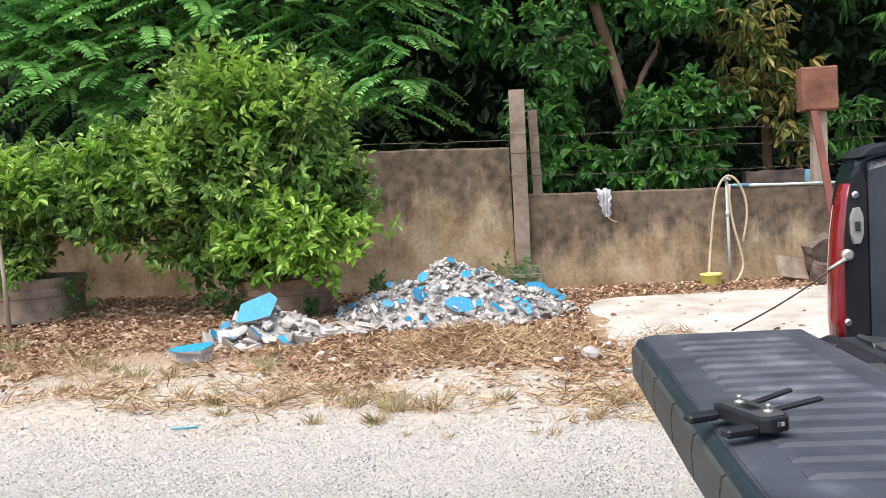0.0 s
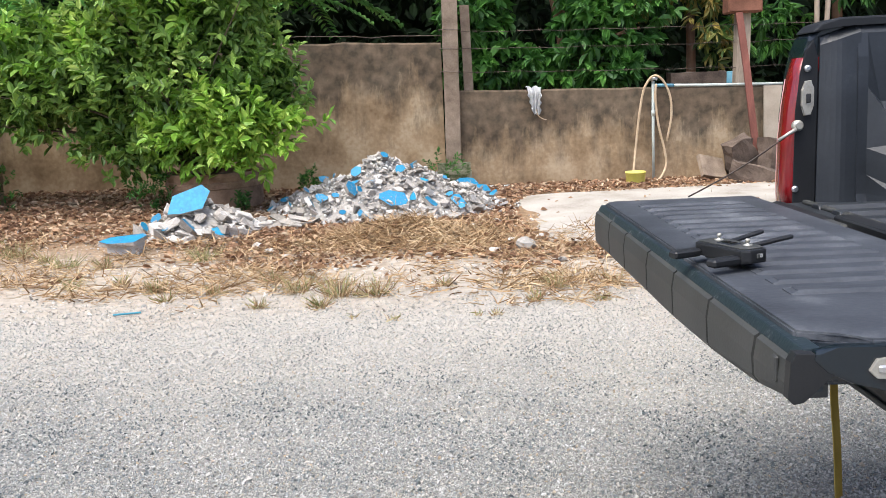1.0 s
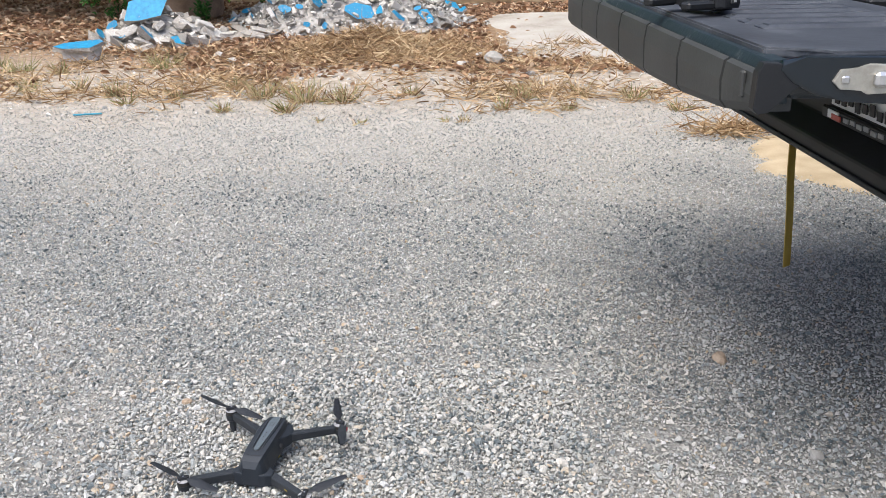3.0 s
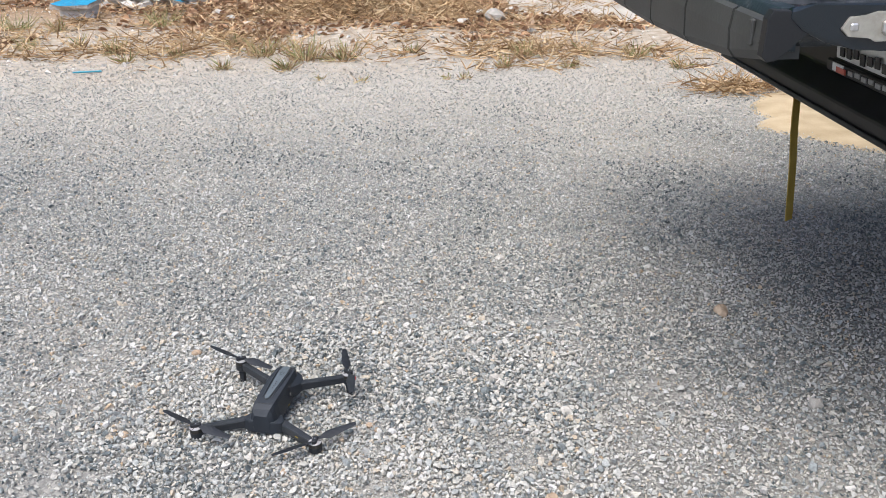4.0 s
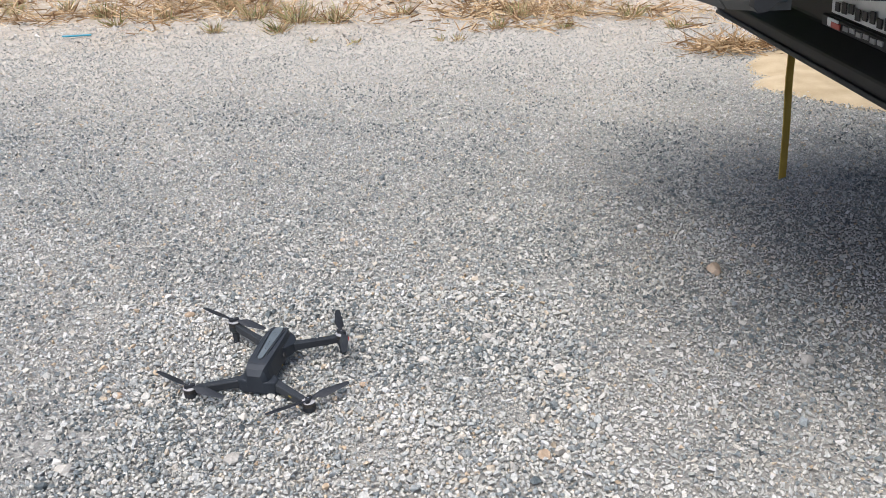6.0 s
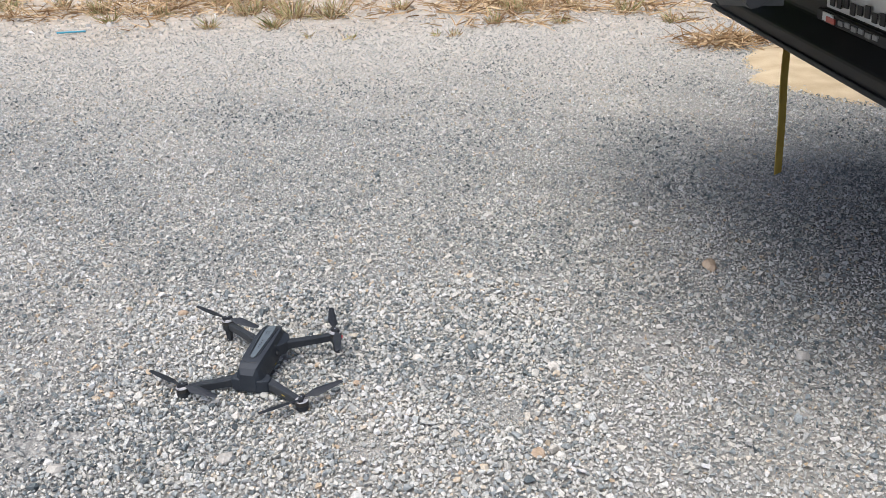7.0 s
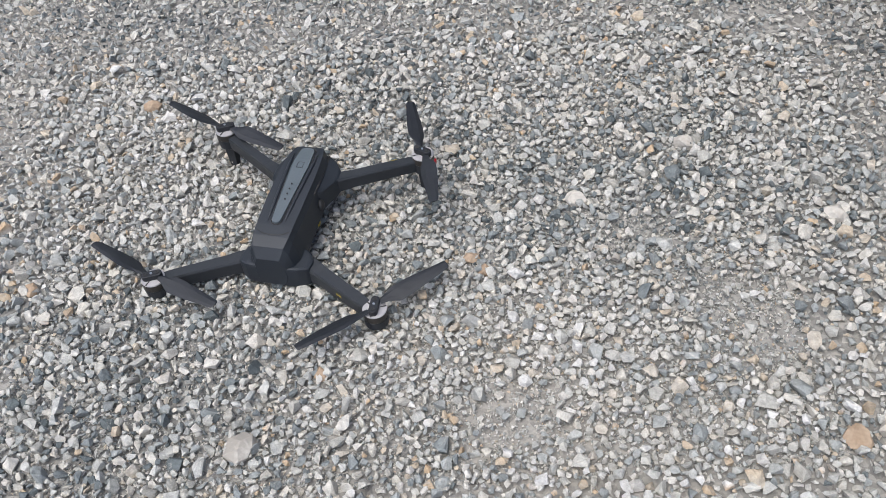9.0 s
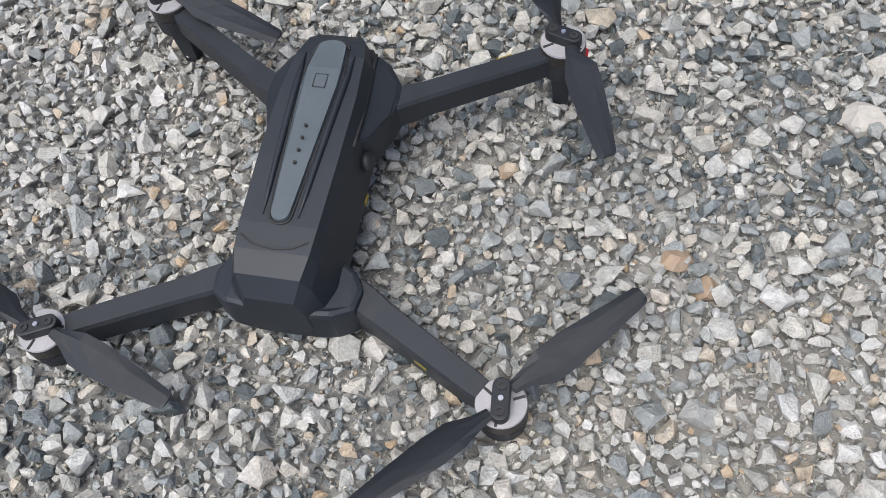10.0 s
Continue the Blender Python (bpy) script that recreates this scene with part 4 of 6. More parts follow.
# ---- drone standing on the gravel ----
def make_drone():
    c = Vector((-0.187, 0.040, 0.001))
    heading = -14.4
    drone = new("drone")
    drone.matrix_world = Matrix.Translation(c) @ pose(0, 0, 0, 0, 0, heading)
    drone.empty_display_size = 0.1
    tagged(drone, "dark grey folding quadcopter drone with four two-bladed propellers standing on gravel", "drone")
    # hull: rings along its length; x across, y forward
    def ring(y, low_half, low, half, mid, deck_half, deck, top_half, top):
        side = [(low_half, low), (half, mid), (deck_half, deck), (top_half, top)]
        return [(-a, y, b) for a, b in side] + [(a, y, b) for a, b in side[::-1]]
    hull = [ring(-0.0685, 0.0125, 0.013, 0.0165, 0.024, 0.0155, 0.040, 0.0125, 0.049), ring(-0.0615, 0.018, 0.010, 0.0255, 0.026, 0.0205, 0.052, 0.0165, 0.0605),
            ring(-0.050, 0.020, 0.010, 0.0290, 0.028, 0.0218, 0.058, 0.0188, 0.0648), ring(-0.036, 0.020, 0.011, 0.0285, 0.030, 0.0228, 0.060, 0.0197, 0.0672),
            ring(0.0, 0.019, 0.013, 0.0272, 0.032, 0.0238, 0.062, 0.0207, 0.0708), ring(0.040, 0.019, 0.016, 0.0270, 0.035, 0.0240, 0.064, 0.0207, 0.0732),
            ring(0.066, 0.017, 0.022, 0.0260, 0.038, 0.0225, 0.064, 0.0187, 0.0736), ring(0.079, 0.013, 0.030, 0.0200, 0.044, 0.0180, 0.062, 0.0155, 0.0718),
            ring(0.086, 0.010, 0.038, 0.0140, 0.048, 0.0135, 0.060, 0.0115, 0.0670)]
    bm = loft(hull)
    bmesh.ops.bevel(bm, geom=[e for e in bm.edges if e.calc_face_angle(0) > 0.30], offset=0.0034, segments=3, affect="EDGES", profile=0.55)
    body_ = part("body", bm, M_DRONE, drone, "matt dark grey shell")

    def top_z(y):
        return float(np.interp(y, [-0.0685, -0.0615, -0.050, -0.036, 0.0, 0.040, 0.066, 0.079], [0.049, 0.0605, 0.0648, 0.0672, 0.0708, 0.0732, 0.0736, 0.0718]))

    # grey strip on the battery, wide in front and narrow behind
    outline = []
    for k in range(15):
        a = math.pi * k / 14
        outline.append((0.0082 * math.cos(a), 0.0705 + 0.0060 * math.sin(a)))
    outline += [(-0.0096, 0.056), (-0.0100, 0.044), (-0.0092, 0.030)]
    for k in range(11):
        a = math.pi + math.pi * k / 10
        outline.append((0.0051 * math.cos(a), -0.0300 + 0.0051 * math.sin(a)))
    outline += [(0.0092, 0.030), (0.0100, 0.044), (0.0096, 0.056)]
    bm = bmesh.new()
    lo = [bm.verts.new((x, y, top_z(y) - 0.001)) for x, y in outline]
    hi = [bm.verts.new((x * 0.94, y if abs(y) > 1 else y * 0.995, top_z(y) + 0.0022)) for x, y in outline]
    bm.faces.new(hi)
    for i in range(len(outline)):
        j = (i + 1) % len(outline)
        bm.faces.new((lo[i], lo[j], hi[j], hi[i]))
    strip = part("battery_strip", bm, M_DRONE_STRIP, body_, "lighter grey tapered strip")
    # frame round the strip
    line = [(x * 1.10, y + (0.0009 if y > 0.06 else -0.0009 if y < -0.03 else 0), top_z(y) + 0.0002) for x, y in outline]
    tube("strip_rim", line + [line[0]], 0.0007, M_INK, body_, "dark groove round the strip", sides=6)
    for s in (-1, 1):
        ridge = [(s * (0.0135 - 0.0045 * f), 0.066 - 0.098 * f, top_z(0.066 - 0.098 * f) + 0.0004) for f in (0.0, 0.15, 0.3, 0.5, 0.7, 0.85, 1.0)]
        tube("ridge", ridge, [0.0004, 0.0018, 0.0020, 0.0018, 0.0016, 0.0013, 0.0003], M_DRONE, body_, sides=10)
    for i in range(4):
        y = 0.0187 - i * 0.0073
        part("indicator", lathe([(0.0009, -0.0006), (0.0009, 0.0004)], (0, y, top_z(y) + 0.0022), 10), M_INK, strip)
    y = 0.047
    z = top_z(y) + 0.0024
    q = [(-0.0033, y - 0.0042, z - 0.0004), (0.0033, y - 0.0042, z - 0.0004), (0.0033, y + 0.0042, z - 0.0001), (-0.0033, y + 0.0042, z - 0.0001)]
    tube("button", q + [q[0]], 0.00022, M_INK, strip, sides=4)
    # seams of the battery
    for s in (-1, 1):
        tube("seam", [(s * (0.0205 + 0.0030 * math.sin(math.pi * min(1.0, (0.078 - yy) / 0.05) / 2)), yy, 0.0632 + 0.0002 * (yy < 0.07)) for yy in np.linspace(0.078, 0.016, 9)], 0.0012, M_INK, body_, sides=5)
    seam = [(-0.0212, -0.0395), (-0.0165, -0.0435), (-0.010, -0.0470), (0.0, -0.0485), (0.010, -0.0470), (0.0165, -0.0435), (0.0212, -0.0395)]
    tube("seam", [(x, y, top_z(y) - (0.0022 if abs(x) > 0.02 else 0.0001)) for x, y in seam], 0.0007, M_INK, body_, sides=4)
    # shoulders that carry the front arms, and hinges of the rear arms
    for s in (-1, 1):
        sh = [(s * 0.019, 0.080), (s * 0.029, 0.0765), (s * 0.0365, 0.067), (s * 0.0378, 0.056), (s * 0.0345, 0.044), (s * 0.0285, 0.027), (s * 0.021, 0.018)]
        bm = prism(sh if s > 0 else sh[::-1], "z", 0.034, 0.0625, 0.003)
        for v in bm.verts:
            if v.co.z > 0.05:
                v.co.z -= 0.55 * max(0.0, abs(v.co.x) - 0.022)
        part("shoulder", bm, M_DRONE, body_, "matt grey shoulder of the arm")
        hip = [(s * 0.012, -0.0685), (s * 0.028, -0.0665), (s * 0.0380, -0.060), (s * 0.0395, -0.048), (s * 0.0345, -0.039), (s * 0.024, -0.034)]
        bm = prism(hip if s > 0 else hip[::-1], "z", 0.010, 0.037, 0.0028)
        for v in bm.verts:
            if v.co.z > 0.03:
                v.co.z -= 0.30 * max(0.0, abs(v.co.x) - 0.026)
        part("hip", bm, M_DRONE, body_, "matt grey hinge of the arm")
        eye_ = lathe([(0.0056, 0.0), (0.0054, 0.0020), (0.0040, 0.0034), (0.0016, 0.0040)], (0, 0, 0), 16)
        part("side_sensor", eye_, M_INK, body_, "black side sensor", True).matrix_basis = pose(s * 0.0262, 0.020, 0.046, 0, s * 78, 0)
        part("side_mark", box((s * 0.0272, 0.006, 0.031), (0.0012, 0.006, 0.0022), 0.0), M_YELLOW_INK, body_, "small yellow mark")
    part("camera_housing", box((0, 0.088, 0.036), (0.026, 0.020, 0.022), 0.005, None, 2), M_BLACK, body_, "small camera housing")
    part("lens", lathe([(0.008, 0.0), (0.008, 0.004), (0.005, 0.005)], (0, 0, 0), 16), M_GLASS, body_).matrix_basis = pose(0, 0.097, 0.036, -90, 0, 0)

    # arms, motors, propellers
    def arm(s, root, tip, z_root, z_tip, w_root, w_tip, h):
        r, t_ = Vector((*root, z_root)), Vector((*tip, z_tip))
        d = (t_ - r).normalized()
        side = d.cross(Vector((0, 0, 1))).normalized()
        secs = []
        for f, w, hh in ((0.0, w_root * 1.15, h * 1.1), (0.16, w_root * 1.1, h * 1.08), (0.24, w_root, h), (0.55, (w_root + w_tip) / 2, h), (0.93, w_tip, h * 0.95), (1.0, w_tip * 0.9, h * 0.9)):
            p = r + (t_ - r) * f
            k = 0.36
            secs.append([p + side * w / 2 - Vector((0, 0, hh * 0.5)), p + side * w / 2 + Vector((0, 0, hh * k)), p + side * w * 0.42 + Vector((0, 0, hh * 0.5)),
                         p - side * w * 0.42 + Vector((0, 0, hh * 0.5)), p - side * w / 2 + Vector((0, 0, hh * k)), p - side * w / 2 - Vector((0, 0, hh * 0.5))])
        return part("arm", loft(secs), M_DRONE_ARM, body_, "dark grey folding arm"), side, d

    def blade(angle, length, hub, flip):
        """One blade from its root at the hub outwards, twisted, widest near a third."""
        turn = Matrix.Translation(hub) @ pose(0, 0, 0, 0, 0, angle)
        secs = []
        for f, lead, trail, pitch in ((0.0, 0.003, 0.003, 8), (0.10, 0.0045, 0.0045, 14), (0.24, 0.0080, 0.0100, 20), (0.40, 0.0085, 0.0098, 16), (0.65, 0.0072, 0.0078, 11), (0.88, 0.0058, 0.0056, 8), (0.975, 0.0052, 0.0046, 7), (1.0, 0.0040, 0.0030, 7)):
            x = 0.006 + (length - 0.006) * f
            p = radians(pitch) * flip
            ring_ = []
            for yv, zv in ((lead, 0.0), (lead * 0.4, 0.0009), (-trail * 0.5, 0.0007), (-trail, 0.0), (-trail * 0.5, -0.0003), (lead * 0.4, -0.0004)):
                ring_.append(turn @ Vector((x, yv * math.cos(p) * flip, zv + yv * math.sin(p) + 0.003 * f)))
            secs.append(ring_)
        return loft(secs)

    # tip of arm (x, y), motor top height, leg height, blade angles and lengths
    spots = (("rear", -1, (-0.1228, -0.0920), 0.0270, ((158, 0.086), (-20, 0.086))),
             ("rear", 1, (0.1160, -0.0925), 0.0265, ((46, 0.085), (226, 0.085))),
             ("front", -1, (-0.1205, 0.1172), 0.0545, ((158, 0.087), (-21, 0.085))),
             ("front", 1, (0.1178, 0.1087), 0.0545, ((112, 0.086), (-69, 0.084))))
    for where, s, (mx, my), mz, turns in spots:
        if where == "rear":
            a, side, d = arm(s, (s * 0.032, -0.0470), (mx - s * 0.010, my + 0.0050), 0.022, 0.0185, 0.0150, 0.0130, 0.0160)
        else:
            a, side, d = arm(s, (s * 0.030, 0.0560), (mx - s * 0.009, my - 0.0065), 0.0455, 0.0430, 0.0125, 0.0118, 0.0150)
        low = 0.004 if where == "rear" else mz - 0.024
        pod = part("motor_mount", lathe([(0.0100, low), (0.0120, low + 0.002), (0.0126, mz - 0.012), (0.0126, mz - 0.0105)], (mx, my, 0), 24), M_DRONE_ARM, a, smooth=False)
        can = part("motor", lathe([(0.0121, mz - 0.0105), (0.0126, mz - 0.0095), (0.0126, mz - 0.0030), (0.0122, mz - 0.0022)], (mx, my, 0), 28), M_MOTOR_SIDE, a, "dark motor can")
        disc = part("motor_bell", lathe([(0.0122, mz - 0.0026), (0.0125, mz - 0.0018), (0.0121, mz - 0.0010), (0.004, mz - 0.0006)], (mx, my, 0), 28), M_MOTOR, a, "pale alloy motor bell")
        if where == "front":
            leg = [[(mx - 0.0055, my - 0.006, mz - 0.026), (mx + 0.0055, my - 0.006, mz - 0.026), (mx + 0.0055, my + 0.006, mz - 0.026), (mx - 0.0055, my + 0.006, mz - 0.026)],
                   [(mx - 0.004, my - 0.005, 0.003), (mx + 0.004, my - 0.005, 0.003), (mx + 0.004, my + 0.005, 0.003), (mx - 0.004, my + 0.005, 0.003)],
                   [(mx - 0.003, my - 0.004, 0.0), (mx + 0.003, my - 0.004, 0.0), (mx + 0.003, my + 0.004, 0.0), (mx - 0.003, my + 0.004, 0.0)]]
            part("leg", loft(leg), M_DRONE_ARM, a, "tapered landing leg")
        if where == "front":
            part("red_marker", box((mx + s * 0.0118, my + 0.002, mz - 0.014), (0.004, 0.008, 0.008), 0.0015), M_RED_LED, a, "small red marker lamp")
        # hub bar with two screws
        ang = radians(turns[0][0] + 48)
        bar = []
        for k in range(16):
            t_ = 2 * math.pi * k / 16
            bx, by = 0.0042 * math.cos(t_) + (0.0065 if math.cos(t_) > 0 else -0.0065), 0.0045 * math.sin(t_)
            bar.append((mx + bx * math.cos(ang) - by * math.sin(ang), my + bx * math.sin(ang) + by * math.cos(ang)))
        hub = part("hub", prism(bar, "z", mz - 0.001, mz + 0.0055, 0.0008), M_BLADE, a, "black propeller hub")
        for f in (1, -1):
            px, py = mx + f * 0.0062 * math.cos(ang), my + f * 0.0062 * math.sin(ang)
            part("screw", lathe([(0.0024, mz + 0.005), (0.0024, mz + 0.0062), (0.0012, mz + 0.0062), (0.0010, mz + 0.0056)], (px, py, 0), 12), M_INK, hub)
        part("pin", lathe([(0.0013, mz + 0.005), (0.0013, mz + 0.0064)], (mx, my, 0), 10), M_STEEL, hub)
        for (angle, length), f in zip(turns, (1, -1)):
            px, py = mx + f * 0.0062 * math.cos(ang), my + f * 0.0062 * math.sin(ang)
            part("propeller_blade", blade(angle, length, Vector((px * 0.4 + mx * 0.6, py * 0.4 + my * 0.6, mz + 0.0022)), 1 if where == "rear" else -1), M_BLADE, hub, "black propeller blade")
        for k in range(3):
            t_ = ang + 0.9 + k * 2.1
            part("vent", box((mx + 0.0088 * math.cos(t_), my + 0.0088 * math.sin(t_), mz - 0.0012), (0.006, 0.0014, 0.0012), 0.0, Matrix.Rotation(t_, 4, "Z")), M_INK, disc)
        if where == "front" and s > 0:
            r0, t0_ = Vector((0.050, 0.0680, 0.0)), Vector((mx - 0.022, my - 0.0135, 0.0))
            up = side if side.y > 0 else -side
            for i in range(14):
                p = r0 + (t0_ - r0) * (i / 19)
                part("bar", box((p.x + up.x * 0.0057, p.y + up.y * 0.0057, 0.0510 - 0.0001 * i), (0.0017 + 0.0006 * (i % 3), 0.0010, 0.0010), 0.0, Matrix.Rotation(math.atan2(d.y, d.x), 4, "Z")), M_GREY_INK, a)
            p = r0 + (t0_ - r0) * 0.86
            part("badge", box((p.x + up.x * 0.0040, p.y + up.y * 0.0040, 0.0500), (0.009, 0.0030, 0.0014), 0.0, Matrix.Rotation(math.atan2(d.y, d.x), 4, "Z")), M_YELLOW_INK, a, "dull yellow badge")
        if where == "rear" and s > 0:
            p = Vector((0.034, -0.048, 0)) + (Vector((mx, my, 0)) - Vector((0.034, -0.048, 0))) * 0.52
            dn = side if side.y < 0 else -side
            part("badge", box((p.x + dn.x * 0.0069, p.y + dn.y * 0.0069, 0.019), (0.008, 0.0008, 0.003), 0.0, Matrix.Rotation(math.atan2(d.y, d.x), 4, "Z")), M_YELLOW_INK, a)
    return drone


make_drone()


# ---- gravel ----
def pack_tile(side, sizes, seed, gap):
    """Stones laid beside one another, largest first, on a square that repeats: x, y, size."""
    r = random.Random(seed)
    cell = 0.012
    k = int(side / cell)
    grid = collections.defaultdict(list)
    out = []
    for s in sorted(sizes, reverse=True):
        reach = 2 if s > 0.013 else 1
        for _ in range(7):
            x, y = r.random() * side, r.random() * side
            i, j = int(x / cell), int(y / cell)
            free = True
            for di in range(-reach, reach + 1):
                for dj in range(-reach, reach + 1):
                    for px, py, ps in grid[(i + di) % k, (j + dj) % k]:
                        dx, dy = abs(px - x), abs(py - y)
                        dx, dy = min(dx, side - dx), min(dy, side - dy)
                        if dx * dx + dy * dy < (gap * (s + ps)) ** 2:
                            free = False
                            break
                    if not free:
                        break
                if not free:
                    break
            if free:
                grid[i % k, j % k].append((x, y, s))
                out.append((x, y, s))
                break
    return np.array(out)


BARE = ((0.42, 0.40, 0.10, 0.05), (0.29, -0.12, 0.07, 0.06), (0.02, -0.20, 0.07, 0.05), (0.19, 0.02, 0.05, 0.04), (0.24, -0.07, 0.05, 0.05), (-0.55, -0.15, 0.12, 0.05), (0.62, 0.10, 0.10, 0.06))


def bareness(x, y):
    """How far the stones give way to beige fines, in worn patches."""
    b = np.zeros(len(x))
    for cx, cy, rx, ry in BARE:
        b = np.maximum(b, 1.15 - ((x - cx) / rx) ** 2 - ((y - cy) / ry) ** 2)
    return np.clip(b, 0, 1)


def make_gravel():
    rng = np.random.default_rng(5)
    fine_shapes = hull_shapes(40, 12, 11, 0.66)
    plain_shapes = hull_shapes(24, 7, 12, 0.66)
    chip_shapes = hull_shapes(16, 6, 13, 0.7)
    side = 1.2
    tile = pack_tile(side, np.clip(0.0060 * np.exp(rng.normal(0, 0.42, 46000)), 0.0040, 0.0195), 77, 0.37)
    x0, y0 = -3.6, -0.9
    parts = []
    for i in range(6):
        for j in range(4):
            p = tile.copy()
            if (i + j) % 2:
                p[:, :2] = p[:, 1::-1]
            p[:, 0] = (p[:, 0] + rng.uniform(0, side)) % side + x0 + i * side
            p[:, 1] = (p[:, 1] + rng.uniform(0, side)) % side + y0 + j * side
            parts.append(p)
    x, y, s = np.concatenate(parts).T
    n = len(x)
    view = np.abs(x - 0.12) + np.abs(rng.normal(0, 0.22, n)) < 0.72 + (y + 1.45) * 0.51
    fade = rng.uniform(0, 1, n) < np.clip((4.0 - y) / 2.0, 0, 1)
    sand = ((x - SAND[0]) / SAND[2]) ** 2 + ((y - SAND[1]) / SAND[3]) ** 2 + rng.normal(0, 0.13, n) < 0.62
    bare = rng.uniform(0, 1, n) < 0.5 * bareness(x, y)
    far = (y > 1.3) & (s < 0.0073)
    keep = view & fade & ~sand & ~bare & ~far
    x, y, s = x[keep], y[keep], s[keep]
    near = (np.abs(x + 0.05) < 0.50) & (np.abs(y - 0.03) < 0.38)
    back = ~near & (y > 0.9)
    for pick, shapes, label in ((near, fine_shapes, "loose grey and beige crushed gravel covering the yard"), (~near & ~back, plain_shapes, "loose grey crushed gravel spread across the yard"),
                                (back, chip_shapes, "dusty grey crushed gravel thinning out towards the dirt verge")):
        px, py, ps = x[pick], y[pick], s[pick] * rng.uniform(1.0, 1.22, pick.sum())
        pz = 0.0032 + rng.uniform(-0.0014, 0.0052, len(ps)) + 0.06 * ps + ground_z_array(px, py)
        g = scatter("gravel", shapes, px, py, pz, ps, M_GRAVEL, rng, tilt=0.52)
        tagged(g, label, "gravel", kind="stuff")
    # chips and fines lying between the stones
    n = 50000
    x, y = rng.uniform(-0.46, 0.32, n), rng.uniform(-0.26, 0.32, n)
    s = np.clip(0.0036 * np.exp(rng.normal(0, 0.28, n)), 0.002, 0.0055)
    g = scatter("gravel_chips", chip_shapes, x, y, rng.uniform(-0.0002, 0.0038, n), s, M_GRAVEL, rng, label="small grey and beige stone chips between the gravel", tilt=0.8)
    tagged(g, category="gravel", kind="stuff")


make_gravel()


def loose_stone(x, y, size, material_, label, seed, squash=0.6):
    sv, sf = hull_shapes(1, 26, seed, squash)[0]
    ob = raw("stone", sv * size + np.array((0, 0, 0)), sf, material_)
    ob.location = (x, y, ground_z(x, y) + size * 0.22)
    ob.rotation_euler = (0, 0, seed * 1.7)
    return tagged(ob, label, "stone", "loose stones")


for i, (x, y, s) in enumerate(((-0.218, -0.215, 0.036), (0.256, 0.160, 0.030), (0.388, 0.028, 0.034), (0.33, 0.79, 0.03), (-0.507, 1.205, 0.035), (0.12, 0.078, 0.026), (0.885, 0.02, 0.035), (-0.50, -0.225, 0.034), (0.0, -0.35, 0.03), (0.72, 0.70, 0.03))):
    loose_stone(x, y, s, M_STONE, "pale rounded stone lying in the gravel", 30 + i)
for i, (x, y, s) in enumerate(((0.32, -0.24, 0.030), (-0.40, 0.303, 0.026), (0.828, 0.43, 0.045), (0.0, 0.0, 0.020), (-0.15, -0.137, 0.018), (0.012, -0.018, 0.018), (-0.47, -0.005, 0.022))):
    loose_stone(x, y, s, M_TAN_STONE, "tan rounded stone lying in the gravel", 60 + i)


